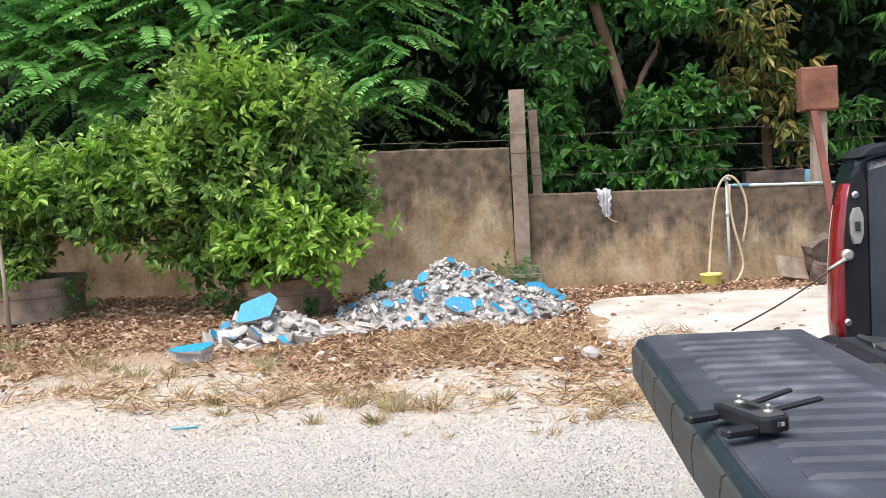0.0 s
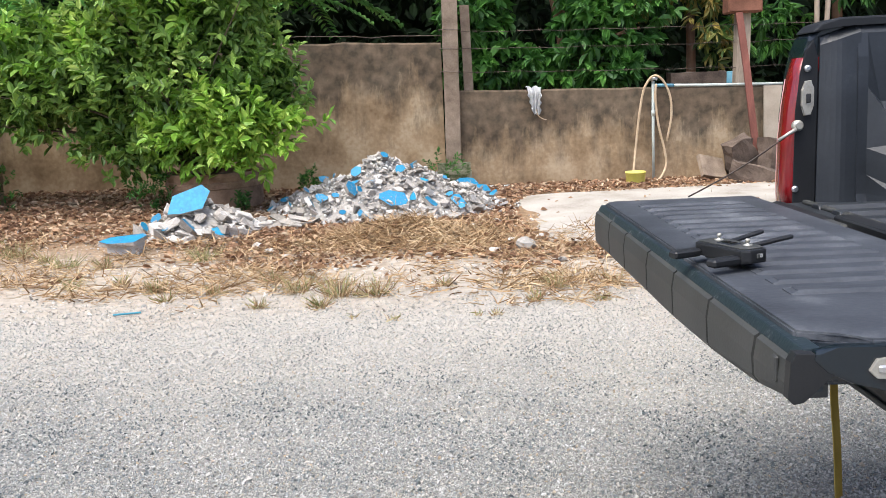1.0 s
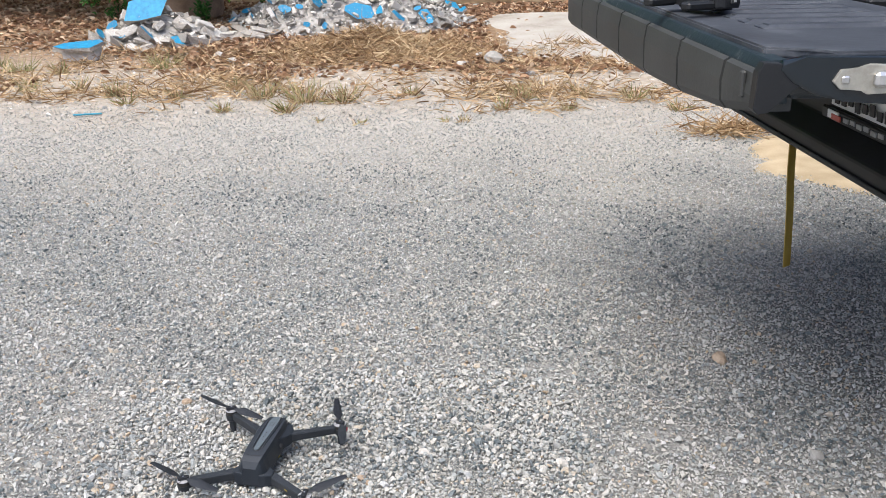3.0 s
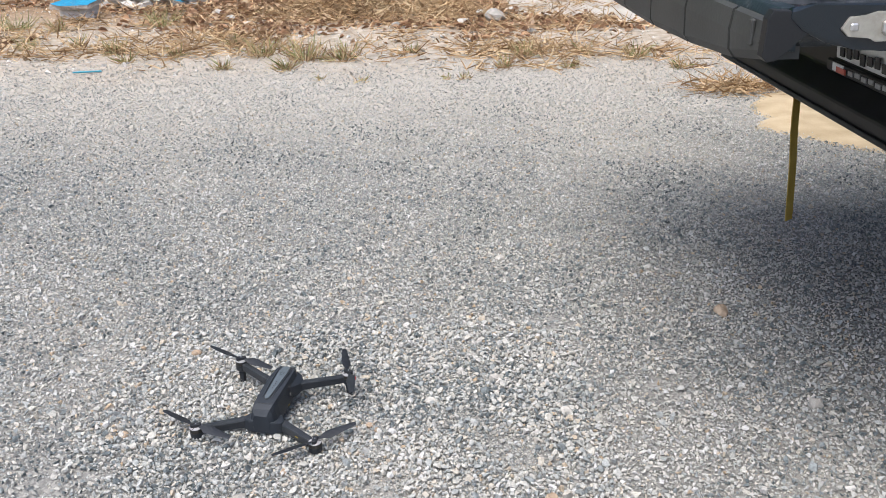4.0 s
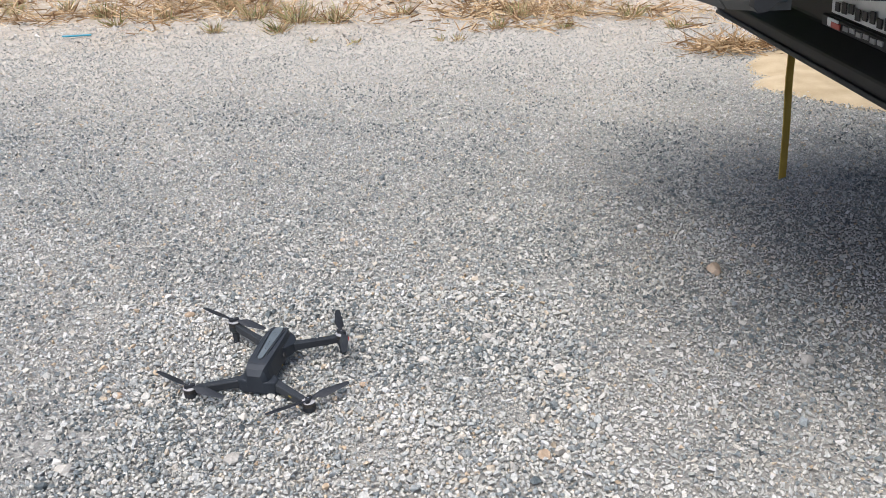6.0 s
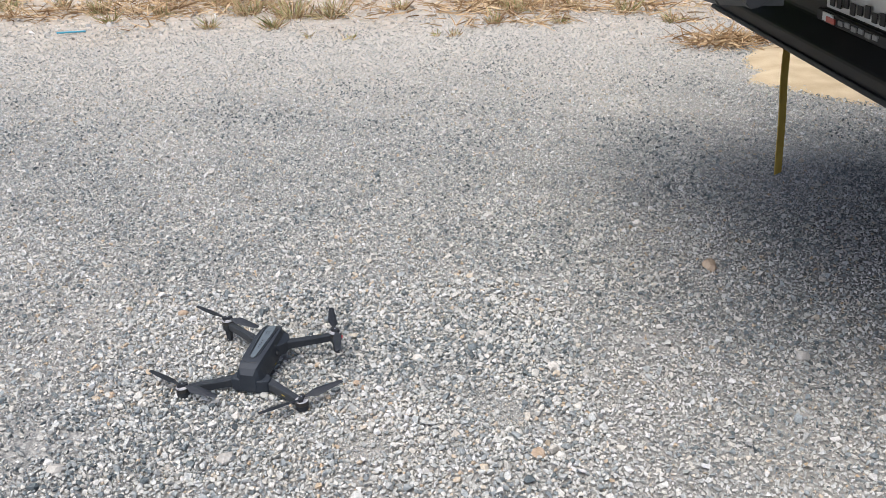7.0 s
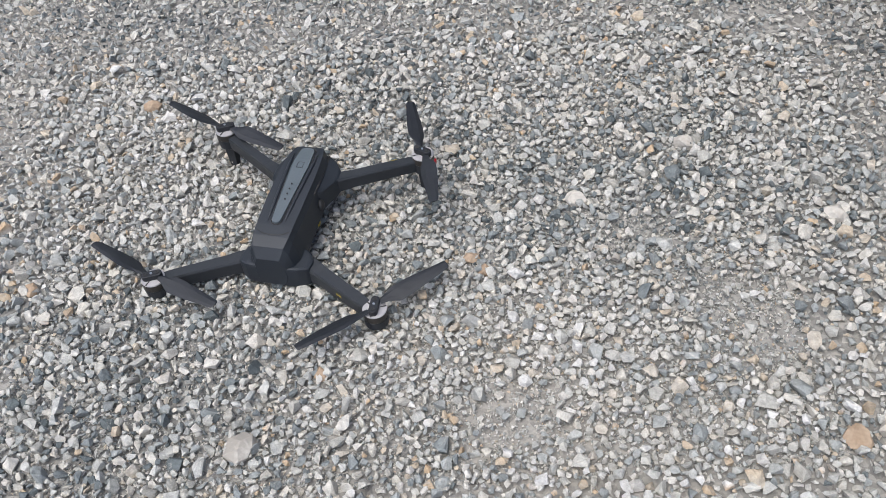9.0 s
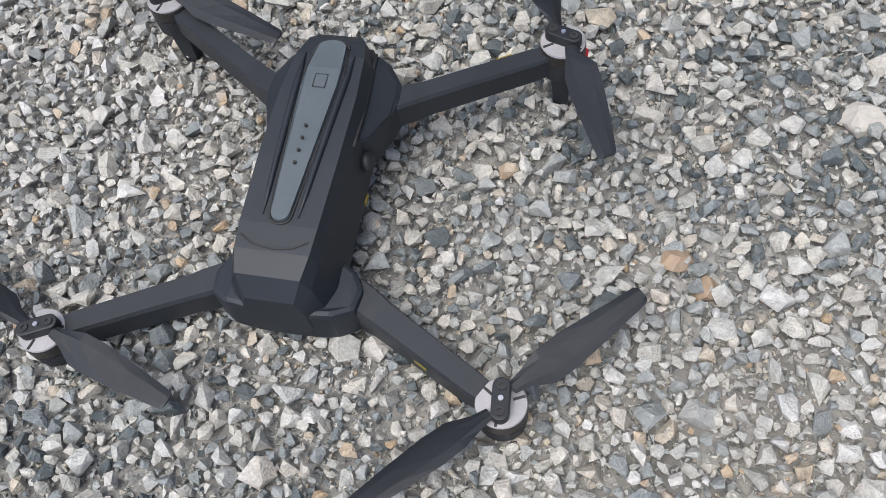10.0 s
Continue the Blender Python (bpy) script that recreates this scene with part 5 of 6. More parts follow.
# ---- things along the wall ----
def wall_things():
    g = lambda x, y: ground_z(x, y)
    # rusty box on its post
    b = thing("steel_box", (3.43, WALL_Y + 0.14, 1.84), "rusty brown steel box fixed on top of a post", "box")
    part("case", box((3.435, WALL_Y + 0.16, 2.085), (0.37, 0.22, 0.46), 0.012), M_RUST, b)
    part("lid", box((3.435, WALL_Y + 0.045, 2.085), (0.345, 0.012, 0.43), 0.004), M_RUST, b)
    # red painted plank leaning on the wall
    p = thing("plank", (3.55, WALL_Y - 0.30, 0.1), "red-brown painted plank leaning against the post", "plank")
    a, c = Vector((3.34, WALL_Y - 0.02, 1.85)), Vector((3.50, WALL_Y - 0.30, 0.10))
    d = (c - a).normalized()
    s = Vector((1, 0, 0)) - d * d.x
    s.normalize()
    nrm = d.cross(s)
    part("board", loft([[q + s * 0.036 + nrm * 0.012, q - s * 0.036 + nrm * 0.012, q - s * 0.036 - nrm * 0.012, q + s * 0.036 - nrm * 0.012] for q in (a, a + (c - a) * 0.35 + s * 0.006, a + (c - a) * 0.7 - s * 0.004, c)]), M_REDWOOD, p)
    # water pipe with tap and hose
    w = thing("water_pipe", (2.42, WALL_Y - 0.03, 0.1), "pale plastic standpipe fixed to the low wall", "pipe")
    tube("riser", [(2.425, WALL_Y - 0.03, 0.08), (2.42, WALL_Y - 0.035, 0.6), (2.42, WALL_Y - 0.03, 1.17)], 0.016, M_PVC, w, sides=12)
    tube("collar", [(2.42, WALL_Y - 0.032, 0.80), (2.42, WALL_Y - 0.032, 0.86)], 0.022, M_PVC, w, sides=12)
    tube("tap", [(2.40, WALL_Y - 0.04, 1.17), (2.42, WALL_Y - 0.05, 1.20), (2.46, WALL_Y - 0.06, 1.19)], 0.017, M_STEEL, w, "small metal tap", sides=10)
    h = thing("supply_pipe", (3.0, WALL_Y + 0.03, 1.12), "pale plastic pipe lying along the top of the low wall", "pipe")
    tube("run", [(2.42, WALL_Y + 0.03, 1.125), (3.0, WALL_Y + 0.03, 1.105), (3.9, WALL_Y + 0.03, 1.085)], 0.016, M_PVC, h, sides=10)
    tube("blue_sleeve", [(2.45, WALL_Y + 0.03, 1.124), (2.66, WALL_Y + 0.03, 1.117)], 0.0185, M_PVC_BLUE, h, "blue plastic sleeve", sides=10)
    hose = thing("garden_hose", (2.3, WALL_Y - 0.06, 0.1), "faded beige hose looped over the standpipe", "hose")
    y = WALL_Y - 0.065
    tube("loop", curve_points([(2.05, y - 0.30, g(2.05, 8.0) + 0.012), (2.16, y - 0.12, 0.16), (2.22, y, 0.45), (2.26, y, 0.80), (2.31, y - 0.01, 1.08), (2.40, y - 0.02, 1.22), (2.50, y - 0.02, 1.19), (2.59, y, 1.02), (2.61, y, 0.80), (2.56, y, 0.52)], 7), 0.013, M_HOSE, hose, sides=8)
    tube("loop", curve_points([(2.44, y - 0.03, 1.14), (2.43, y - 0.03, 1.0), (2.46, y - 0.03, 0.72), (2.53, y - 0.03, 0.42), (2.54, y - 0.05, 0.26), (2.44, y - 0.16, 0.13), (2.30, y - 0.26, g(2.3, 7.9) + 0.014)], 7), 0.013, M_HOSE, hose, sides=8)
    pail = thing("yellow_tub", (2.16, 8.08, g(2.16, 8.08)), "small yellow plastic tub on the leaf litter", "tub")
    part("tub", lathe([(0.085, 0.0), (0.098, 0.02), (0.105, 0.115), (0.112, 0.12), (0.110, 0.135), (0.098, 0.135), (0.090, 0.03)], (2.16, 8.08, g(2.16, 8.08)), 24), M_YELLOW, pail, smooth=True)
    # rag hung over the wall
    r = thing("rag", (1.12, WALL_Y - 0.01, 1.0), "crumpled white rag hung over the low wall", "rag")
    bm = bmesh.new()
    rows = []
    for i in range(15):
        t = i / 14
        row = []
        for j in range(13):
            u = j / 12 - 0.5
            wd = 0.17 * (1 - 0.55 * t) + 0.02 * math.sin(i * 1.7)
            x = 1.13 + u * wd + 0.03 * t
            z = 1.165 - 0.27 * t - 0.035 * abs(math.sin(j * 1.9)) * t
            yy = WALL_Y - 0.018 - 0.022 * math.sin(j * 1.6 + i * 0.5) - 0.02
            if i < 3:
                z, yy = 1.165 + 0.012 * math.sin(j), WALL_Y + 0.06 - 0.035 * i
            row.append(bm.verts.new((x, yy, z)))
        rows.append(row)
    for q, v in zip(rows, rows[1:]):
        for j in range(12):
            bm.faces.new((q[j], q[j + 1], v[j + 1], v[j]))
    bmesh.ops.solidify(bm, geom=list(bm.faces), thickness=0.006)
    part("cloth", bm, M_RAG, r, smooth=True)
    tube("string", curve_points([(1.15, WALL_Y - 0.05, 0.93), (1.17, WALL_Y - 0.05, 0.86), (1.22, WALL_Y - 0.05, 0.82), (1.26, WALL_Y - 0.04, 0.81)], 4), 0.005, M_HOSE, r, "loose pale string", sides=5)
    # mossy cement trough at the foot of the post
    t = thing("cement_trough", (0.24, 8.25, g(0.24, 8.25)), "mossy cement trough at the foot of the post", "trough")
    part("back", rough_box((0.24, 8.33, 0.24), (0.36, 0.06, 0.30), 0.01, 4), M_MOSS, t)
    for sx in (0.085, 0.395):
        part("side", rough_box((sx, 8.22, 0.20), (0.05, 0.20, 0.22), 0.01, 5), M_MOSS, t)
    part("rim", rough_box((0.24, 8.14, 0.30), (0.37, 0.05, 0.04), 0.008, 6), M_MOSS, t)
    wp = thing("white_pipe", (0.6, 8.2, g(0.6, 8.2)), "short white plastic pipe lying by the wall", "pipe")
    tube("length", [(0.48, 8.22, g(0.6, 8.2) + 0.018), (0.83, 8.26, g(0.8, 8.2) + 0.018)], 0.016, M_PVC, wp, sides=10)
    # slabs and blocks stacked in the corner by the plank
    k = thing("cement_slab", (2.97, 8.12, g(2.97, 8.12)), "broken grey cement slab leaning on blocks", "slab", "broken slabs")
    part("slab", rough_box((2.98, 8.12, 0.24), (0.30, 0.05, 0.26), 0.008, 8, 4, pose(0, 0, 0, -38, 12, 18)), M_CONCRETE, k)
    k = thing("stone_block", (3.27, 8.12, g(3.27, 8.12)), "rough brown stone block leaning by the wall", "block", "blocks by the wall")
    part("block", rough_box((3.29, 8.12, 0.32), (0.28, 0.18, 0.42), 0.035, 9, 5, pose(0, 0, 0, 8, -18, 12)), M_BRICK, k)
    k = thing("stone_block", (3.28, 7.82, g(3.3, 7.8)), "rough brown stone block lying by the wall", "block", "blocks by the wall")
    part("block", rough_box((3.32, 7.82, 0.17), (0.46, 0.22, 0.20), 0.03, 12, 5, pose(0, 0, 0, 0, 16, -22)), M_BRICK, k)
    k = thing("stone_block", (3.60, 8.1, g(3.6, 8.1)), "rough brown stone block lying by the wall", "block", "blocks by the wall")
    part("block", rough_box((3.62, 8.05, 0.30), (0.30, 0.25, 0.42), 0.03, 14, 5, pose(0, 0, 0, 0, 10, 20)), M_BRICK, k)
    k = thing("cement_board", (3.86, 8.36, g(3.8, 8.3)), "pale cement board leaning against the low wall", "board")
    part("board", rough_box((3.86, 8.36, 0.58), (0.50, 0.03, 0.98), 0.004, 15, 4, pose(0, 0, 0, -5, 1, 0)), M_BOARD, k)
    # beyond the wall
    k = thing("masonry_block", (3.2, 9.5, 0.0), "long grey masonry block standing behind the low wall", "block")
    part("block", rough_box((3.22, 9.6, 0.62), (0.66, 0.25, 1.27), 0.02, 16, 5), M_BRICK, k)
    k = thing("blue_tub", (3.66, 9.5, 0.0), "blue plastic tub standing behind the low wall", "tub")
    part("tub", lathe([(0.10, 0.0), (0.12, 0.6), (0.13, 1.24), (0.12, 1.25), (0.10, 0.7)], (3.68, 9.5, 0.0), 20), M_PVC_BLUE, k, smooth=True)
    for x0, x1, y in ((4.38, 4.44, 9.0), (4.62, 4.46, 9.05)):
        k = thing("pole", (x1, y, 0.0), "thin weathered wooden pole standing behind the wall", "pole", "poles behind the wall")
        tube("stem", [(x1, y, 0.0), ((x0 + x1) / 2 + 0.01, y, 1.7), (x0, y, 3.4), (x0 * 1.5 - x1 * 0.5, y, 4.4)], [0.034, 0.030, 0.026, 0.02], M_WOOD, k, sides=9)
    # stake and planters
    k = thing("stake", (-4.55, 6.55, ground_z(-4.55, 6.55)), "thin weathered wooden stake stuck in the ground", "stake")
    tube("stick", [(-4.55, 6.55, 0.05), (-4.56, 6.55, 0.7), (-4.60, 6.55, 1.42)], [0.022, 0.020, 0.018], M_WOOD, k, sides=8)
    tube("fork", [(-4.59, 6.55, 1.30), (-4.54, 6.54, 1.42)], [0.012, 0.008], M_WOOD, k, sides=6)
    for x, y, r, hgt, m, lab in ((-2.12, 7.35, 0.47, 0.34, M_TERRACOTTA, "wide brown clay planter ring under a bush"), (-4.75, 7.35, 0.50, 0.42, M_CONCRETE, "wide grey cement planter ring under a bush")):
        z = ground_z(x, y) - 0.01
        k = thing("planter", (x, y, z), lab, "planter", "planters")
        part("ring", lathe([(r * 0.96, 0.0), (r * 0.98, hgt * 0.55), (r, hgt * 0.58), (r * 1.0, hgt * 0.72), (r * 0.985, hgt * 0.75), (r * 1.02, hgt * 0.9), (r * 1.03, hgt), (r * 0.93, hgt), (r * 0.90, hgt * 0.85)], (x, y, z), 48), m, k, smooth=False)
        part("soil", lathe([(r * 0.90, hgt * 0.80), (r * 0.6, hgt * 0.86), (0.05, hgt * 0.88)], (x, y, z), 32), M_BRICK, k, "dark soil")
    k = thing("plastic_strip", (-1.67, 3.46, 0.0), "short blue plastic strip lying on the gravel", "strip")
    part("strip", box((-1.67, 3.46, 0.012), (0.15, 0.016, 0.008), 0.002, pose(0, 0, 0, 0, 4, 32)), M_BLUE_STICK, k)


wall_things()


# ---- rubble ----
def slab_piece(seed, n=7, thick=0.16):
    """An irregular flat fragment about one unit across: blue face above, broken cement below."""
    r = random.Random(seed)
    pts = []
    for i in range(n):
        a = 2 * math.pi * (i + r.uniform(-0.3, 0.3)) / n
        k = r.uniform(0.36, 0.56)
        pts.append((k * math.cos(a) * 1.15, k * math.sin(a) * 0.8))
    v = [(x, y, thick / 2) for x, y in pts] + [(x * r.uniform(0.86, 1.08), y * r.uniform(0.86, 1.08), -thick / 2 - r.uniform(0, 0.05)) for x, y in pts]
    f = [tuple(range(n)), tuple(range(2 * n - 1, n - 1, -1))] + [(i, i + n, (i + 1) % n + n, (i + 1) % n) for i in range(n)]
    me = bpy.data.meshes.new("tile_piece")
    me.from_pydata(v, [], f)
    me.materials.append(M_RUBBLE)
    me.materials.append(M_BLUE)
    me.polygons[0].material_index = 1
    return me


CHUNKS = []
def broken_block(seed):
    """A broken bit of cement about one unit long: a knocked-about, chamfered block."""
    q = random.Random(seed)
    bm = bmesh.new()
    bmesh.ops.create_cube(bm, size=1.0, matrix=Matrix.Diagonal((q.uniform(0.8, 1.1), q.uniform(0.5, 0.85), q.uniform(0.25, 0.5), 1)))
    for v in bm.verts:
        v.co += Vector((q.uniform(-0.2, 0.2), q.uniform(-0.17, 0.17), q.uniform(-0.10, 0.10)))
    bmesh.ops.bevel(bm, geom=list(bm.edges), offset=0.035, segments=1, affect="EDGES")
    me = bpy.data.meshes.new("chunk")
    bm.to_mesh(me)
    bm.free()
    return me


for i_ in range(20):
    me_ = broken_block(700 + i_)
    me_.materials.append(M_RUBBLE)
    CHUNKS.append(me_)
TILES = [slab_piece(100 + i, 5 + i % 4) for i in range(10)]


def piece(name, me, parent, x, y, z, size, rx, ry, rz):
    ob = new(name, me)
    ob.parent = parent
    ob.matrix_basis = Matrix.Translation(Vector((x, y, z)) - shift_of(parent)) @ pose(0, 0, 0, rx, ry, rz) @ Matrix.Diagonal((size, size, size, 1))
    return ob


def rubble_pile(cx, cy, rx, ry, height, count, tiles, bits, seed, label, grain=(0.05, 0.105)):
    r, rng = random.Random(seed), np.random.default_rng(seed)
    pile = thing("rubble_pile", (cx, cy, ground_z(cx, cy)), label, "rubble", "rubble piles")

    def top(x, y):
        d = math.hypot((x - cx) / rx, (y - cy) / ry)
        return ground_z(x, y) + height * max(0.0, 1 - d) ** 0.9 * (0.9 + 0.35 * noise.noise(Vector((x * 3, y * 3, seed))))
    verts, faces, n = [], [], 28
    for i in range(n + 1):
        for j in range(n + 1):
            x, y = cx + rx * 1.05 * (2 * i / n - 1), cy + ry * 1.05 * (2 * j / n - 1)
            verts.append((x, y, top(x, y) - 0.03))
    for i in range(n):
        for j in range(n):
            a = i * (n + 1) + j
            faces.append((a, a + n + 1, a + n + 2, a + 1))
    raw("core", verts, faces, M_RUBBLE_BITS, pile, smooth=True)
    for i in range(count):
        d, a = r.random() ** 0.6, r.uniform(0, 2 * math.pi)
        x, y = cx + rx * d * math.cos(a), cy + ry * d * math.sin(a)
        size = r.uniform(*grain) * (0.85 if d < 0.4 else 1.0)
        piece("chunk", r.choice(CHUNKS), pile, x, y, top(x, y) + size * 0.10, size, r.uniform(-40, 40), r.uniform(-40, 40), r.uniform(0, 360))
    for i in range(tiles):
        d, a = 0.15 + 0.85 * r.random() ** 0.6, r.uniform(-math.pi * 1.0, 0.25)
        x, y = cx + rx * d * math.cos(a), cy + ry * d * math.sin(a)
        piece("tile_piece", r.choice(TILES), pile, x, y, top(x, y) + 0.045, r.uniform(0.06, 0.12), r.uniform(5, 75), r.uniform(-35, 35), r.uniform(0, 360))
    k = bits
    d, a = rng.uniform(0, 1, k) ** 0.55 * 1.12, rng.uniform(0, 2 * math.pi, k)
    x, y = cx + rx * d * np.cos(a), cy + ry * d * np.sin(a)
    s = rng.uniform(0.016, 0.052, k)
    z = np.array([top(p, q) for p, q in zip(x, y)]) + s * 0.1
    tagged(scatter("debris", hull_shapes(12, 10, seed + 5), x, y, z, s, M_PALE_BITS, rng, pile, tilt=0.8), kind="stuff")
    return pile


big = rubble_pile(-0.42, 7.0, 1.12, 0.85, 0.52, 290, 46, 3000, 3, "heap of broken white cement and blue-painted tile by the wall")
small = rubble_pile(-1.95, 6.12, 0.55, 0.42, 0.26, 70, 3, 260, 9, "small heap of broken cement and blue-painted tile", (0.09, 0.17))
for x, y, z, size, rx, ry, rz in ((-0.33, 6.38, 0.25, 0.24, 48, 8, 12), (0.0, 6.42, 0.20, 0.19, 40, 15, 60), (0.36, 7.45, 0.24, 0.26, 42, 12, 35), (0.50, 7.45, 0.19, 0.22, 30, -10, 80), (-1.08, 6.55, 0.22, 0.20, 62, 0, 100),
                                  (0.24, 6.55, 0.20, 0.15, 55, 20, 0), (-0.70, 6.5, 0.34, 0.17, 55, -20, 75), (-0.68, 6.86, 0.46, 0.13, 40, -30, 20), (-0.42, 6.9, 0.60, 0.10, 40, 10, 40)):
    piece("tile_piece", TILES[int(abs(x * 37)) % 10], big, x, y, z, size, rx, ry, rz)
for x, y, z, size, rx, ry, rz in ((-1.97, 5.80, 0.16, 0.24, 50, 10, 95), (-1.70, 5.82, 0.10, 0.20, 25, 8, 30)):
    piece("tile_piece", TILES[int(abs(x * 53)) % 10], small, x, y, z, size, rx, ry, rz)
piece("tile_piece", slab_piece(409, 6, 0.06), small, -2.00, 6.0, 0.34, 0.36, 50, -16, 24)
rr = random.Random(21)
for i in range(34):     # fallen fragments between and before the heaps
    t = rr.random()
    x, y = -1.95 + 1.0 * t + rr.uniform(-0.15, 0.2), 5.95 + 0.75 * t + rr.uniform(-0.35, 0.15)
    s = rr.uniform(0.08, 0.20)
    ob = new("fragment", rr.choice(CHUNKS))
    ob.matrix_world = Matrix.Translation((x, y, ground_z(x, y) + s * 0.15)) @ pose(0, 0, 0, rr.uniform(-15, 15), rr.uniform(-15, 15), rr.uniform(0, 360)) @ Matrix.Diagonal((s * 1.2, s, s * 0.5, 1))
    tagged(ob, "flat broken cement fragment on the dirt", "fragment", "fallen fragments")
lone = thing("broken_tile", (-2.36, 5.42, ground_z(-2.36, 5.42)), "broken slab with a blue-painted face resting on a white cement block", "tile")
part("block", rough_box((-2.36, 5.44, 0.075), (0.24, 0.16, 0.09), 0.012, 31), M_PLASTER, lone)
piece("tile_piece", slab_piece(311, 6, 0.055), lone, -2.36, 5.42, 0.135, 0.36, 8, -3, 10)
for i, (x, y, s) in enumerate(((0.70, 4.94, 0.20), (0.47, 4.90, 0.12), (0.14, 5.62, 0.12), (0.62, 5.3, 0.08), (0.0, 4.85, 0.08), (0.9, 4.5, 0.07), (-1.34, 5.4, 0.11), (-1.2, 5.2, 0.09), (0.3, 4.4, 0.06), (0.85, 5.35, 0.09), (-1.05, 5.0, 0.07), (1.05, 4.8, 0.06), (-0.5, 4.6, 0.05), (0.35, 5.9, 0.1), (0.55, 6.1, 0.09))):
    loose_stone(x, y, s, M_STONE, "pale cement lump lying on the dirt", 200 + i, 0.55)


# ---- plants ----
def crown_points(rng, blobs, per):
    """Twig ends near the skin of a union of uneven ellipsoids, with the way outwards."""
    pts, outs = [], []
    for (cx, cy, cz), (rx, ry, rz), n in blobs:
        k = int(n * per)
        d = unit(rng.normal(size=(k, 3)))
        lump = np.array([1 + 0.5 * noise.noise(Vector(v * 3.1) + Vector((cx, cy, cz))) + 0.2 * noise.noise(Vector(v * 7.0) + Vector((cx, cy, cz))) for v in d])
        r = rng.uniform(0.25, 1.0, k) ** 0.45 * lump * np.where(rng.uniform(0, 1, k) < 0.07, 1.18, 1.0)
        pts.append(np.array((cx, cy, cz)) + d * r[:, None] * np.array((rx, ry, rz)))
        outs.append(d)
    return np.concatenate(pts), np.concatenate(outs)


def leafy(rng, ends, outs, count, spread, length, width, droop=0.0, lift=0.4):
    """Leaves set along short twigs that end at the given points."""
    n = len(ends)
    way = unit(outs + rng.normal(0, 0.5, (n, 3)) + np.array((0, 0, lift)))
    i = np.repeat(np.arange(n), count)
    along = np.tile(np.linspace(0, 1, count), n) + rng.uniform(-0.08, 0.08, n * count)
    base = ends[i] - way[i] * (1 - along)[:, None] * spread
    out = unit(np.cross(way[i], rng.normal(size=(n * count, 3))))
    leaf_way = unit(out * 0.9 + way[i] * (0.35 + 0.5 * along)[:, None] + np.array((0, 0, -droop)))
    normal = unit(np.array((0, -0.25, 1.0)) + 0.6 * rng.normal(size=(n * count, 3)) + way[i] * 0.3)
    L = length * rng.uniform(0.65, 1.2, n * count)
    return base, leaf_way, normal, L, L * width * rng.uniform(0.85, 1.15, n * count)


def twig_lines(rng, ends, root, count):
    lines = []
    for e in ends[rng.integers(0, len(ends), count)]:
        a, b = Vector(root), Vector(e)
        m = a + (b - a) * 0.5 + Vector(rng.normal(0, 0.12, 3)) + Vector((0, 0, 0.12))
        lines.append((curve_points([a, m, b], 4), [0.016 * (1 - i / 8) + 0.003 for i in range(9)]))
    return lines


def bush(name, root, blobs, per, seed, material_, label, length=0.085, width=0.46, bright=None):
    rng = np.random.default_rng(seed)
    b = thing(name, root, label, "bush", "bushes by the wall")
    ends, outs = crown_points(rng, blobs, per)
    ends[:, 2] = np.maximum(ends[:, 2], ground_z(root[0], root[1]) + 0.12)
    leaves("crown", *leafy(rng, ends, outs, 11, 0.19, length, width, 0.12), material_, b)
    tubes("branchwork", twig_lines(rng, ends, root, 45), M_TWIG, b, "thin brown branches")
    if bright:
        ends, outs = crown_points(rng, bright, per)
        leaves("young_foliage", *leafy(rng, ends, outs, 11, 0.19, length * 1.1, width, 0.1, 0.5), M_LEAF_LIME, b, "bright yellow-green young leaves")
    return b


bush("lime_bush", (-2.12, 7.35, 0.46), [((-2.3, 7.2, 1.35), (0.98, 0.70, 0.70), 430), ((-2.68, 7.2, 2.20), (0.55, 0.50, 0.62), 230), ((-1.78, 7.25, 2.08), (0.48, 0.50, 0.56), 200), ((-3.2, 7.25, 1.58), (0.80, 0.65, 0.58), 300), ((-4.1, 7.3, 1.48), (0.72, 0.60, 0.50), 250), ((-1.52, 7.2, 1.30), (0.42, 0.50, 0.46), 110), ((-2.80, 7.1, 0.80), (0.60, 0.42, 0.30), 120), ((-3.65, 7.2, 1.28), (0.75, 0.55, 0.46), 220)],
     1.0, 41, M_LEAF, "dense green citrus bush growing out of a clay planter", 0.105, 0.48, bright=[((-1.85, 6.74, 0.93), (0.74, 0.32, 0.44), 190), ((-3.4, 6.95, 1.75), (0.70, 0.40, 0.34), 75), ((-2.3, 6.95, 2.2), (0.65, 0.40, 0.50), 80)])
bush("lime_bush", (-4.85, 7.35, 0.55), [((-4.95, 7.3, 1.42), (0.80, 0.70, 0.66), 320), ((-5.7, 7.4, 1.6), (0.8, 0.6, 0.8), 220), ((-4.75, 7.1, 0.75), (0.40, 0.4, 0.35), 60)],
     1.0, 43, M_LEAF, "dense green citrus bush growing out of a cement planter", 0.105, 0.48, bright=[((-4.6, 6.9, 1.55), (0.6, 0.35, 0.4), 60)])


def weeds(x, y, size, n, seed, label):
    rng = np.random.default_rng(seed)
    w = thing("weed", (x, y, ground_z(x, y)), label, "weed", "weeds")
    ends, outs = crown_points(rng, [((x, y, ground_z(x, y) + size * 0.55), (size * 0.6, size * 0.5, size * 0.6), n)], 1.0)
    leaves("foliage", *leafy(rng, ends, outs, 8, 0.07, 0.045, 0.4), M_LEAF_TREE, w)


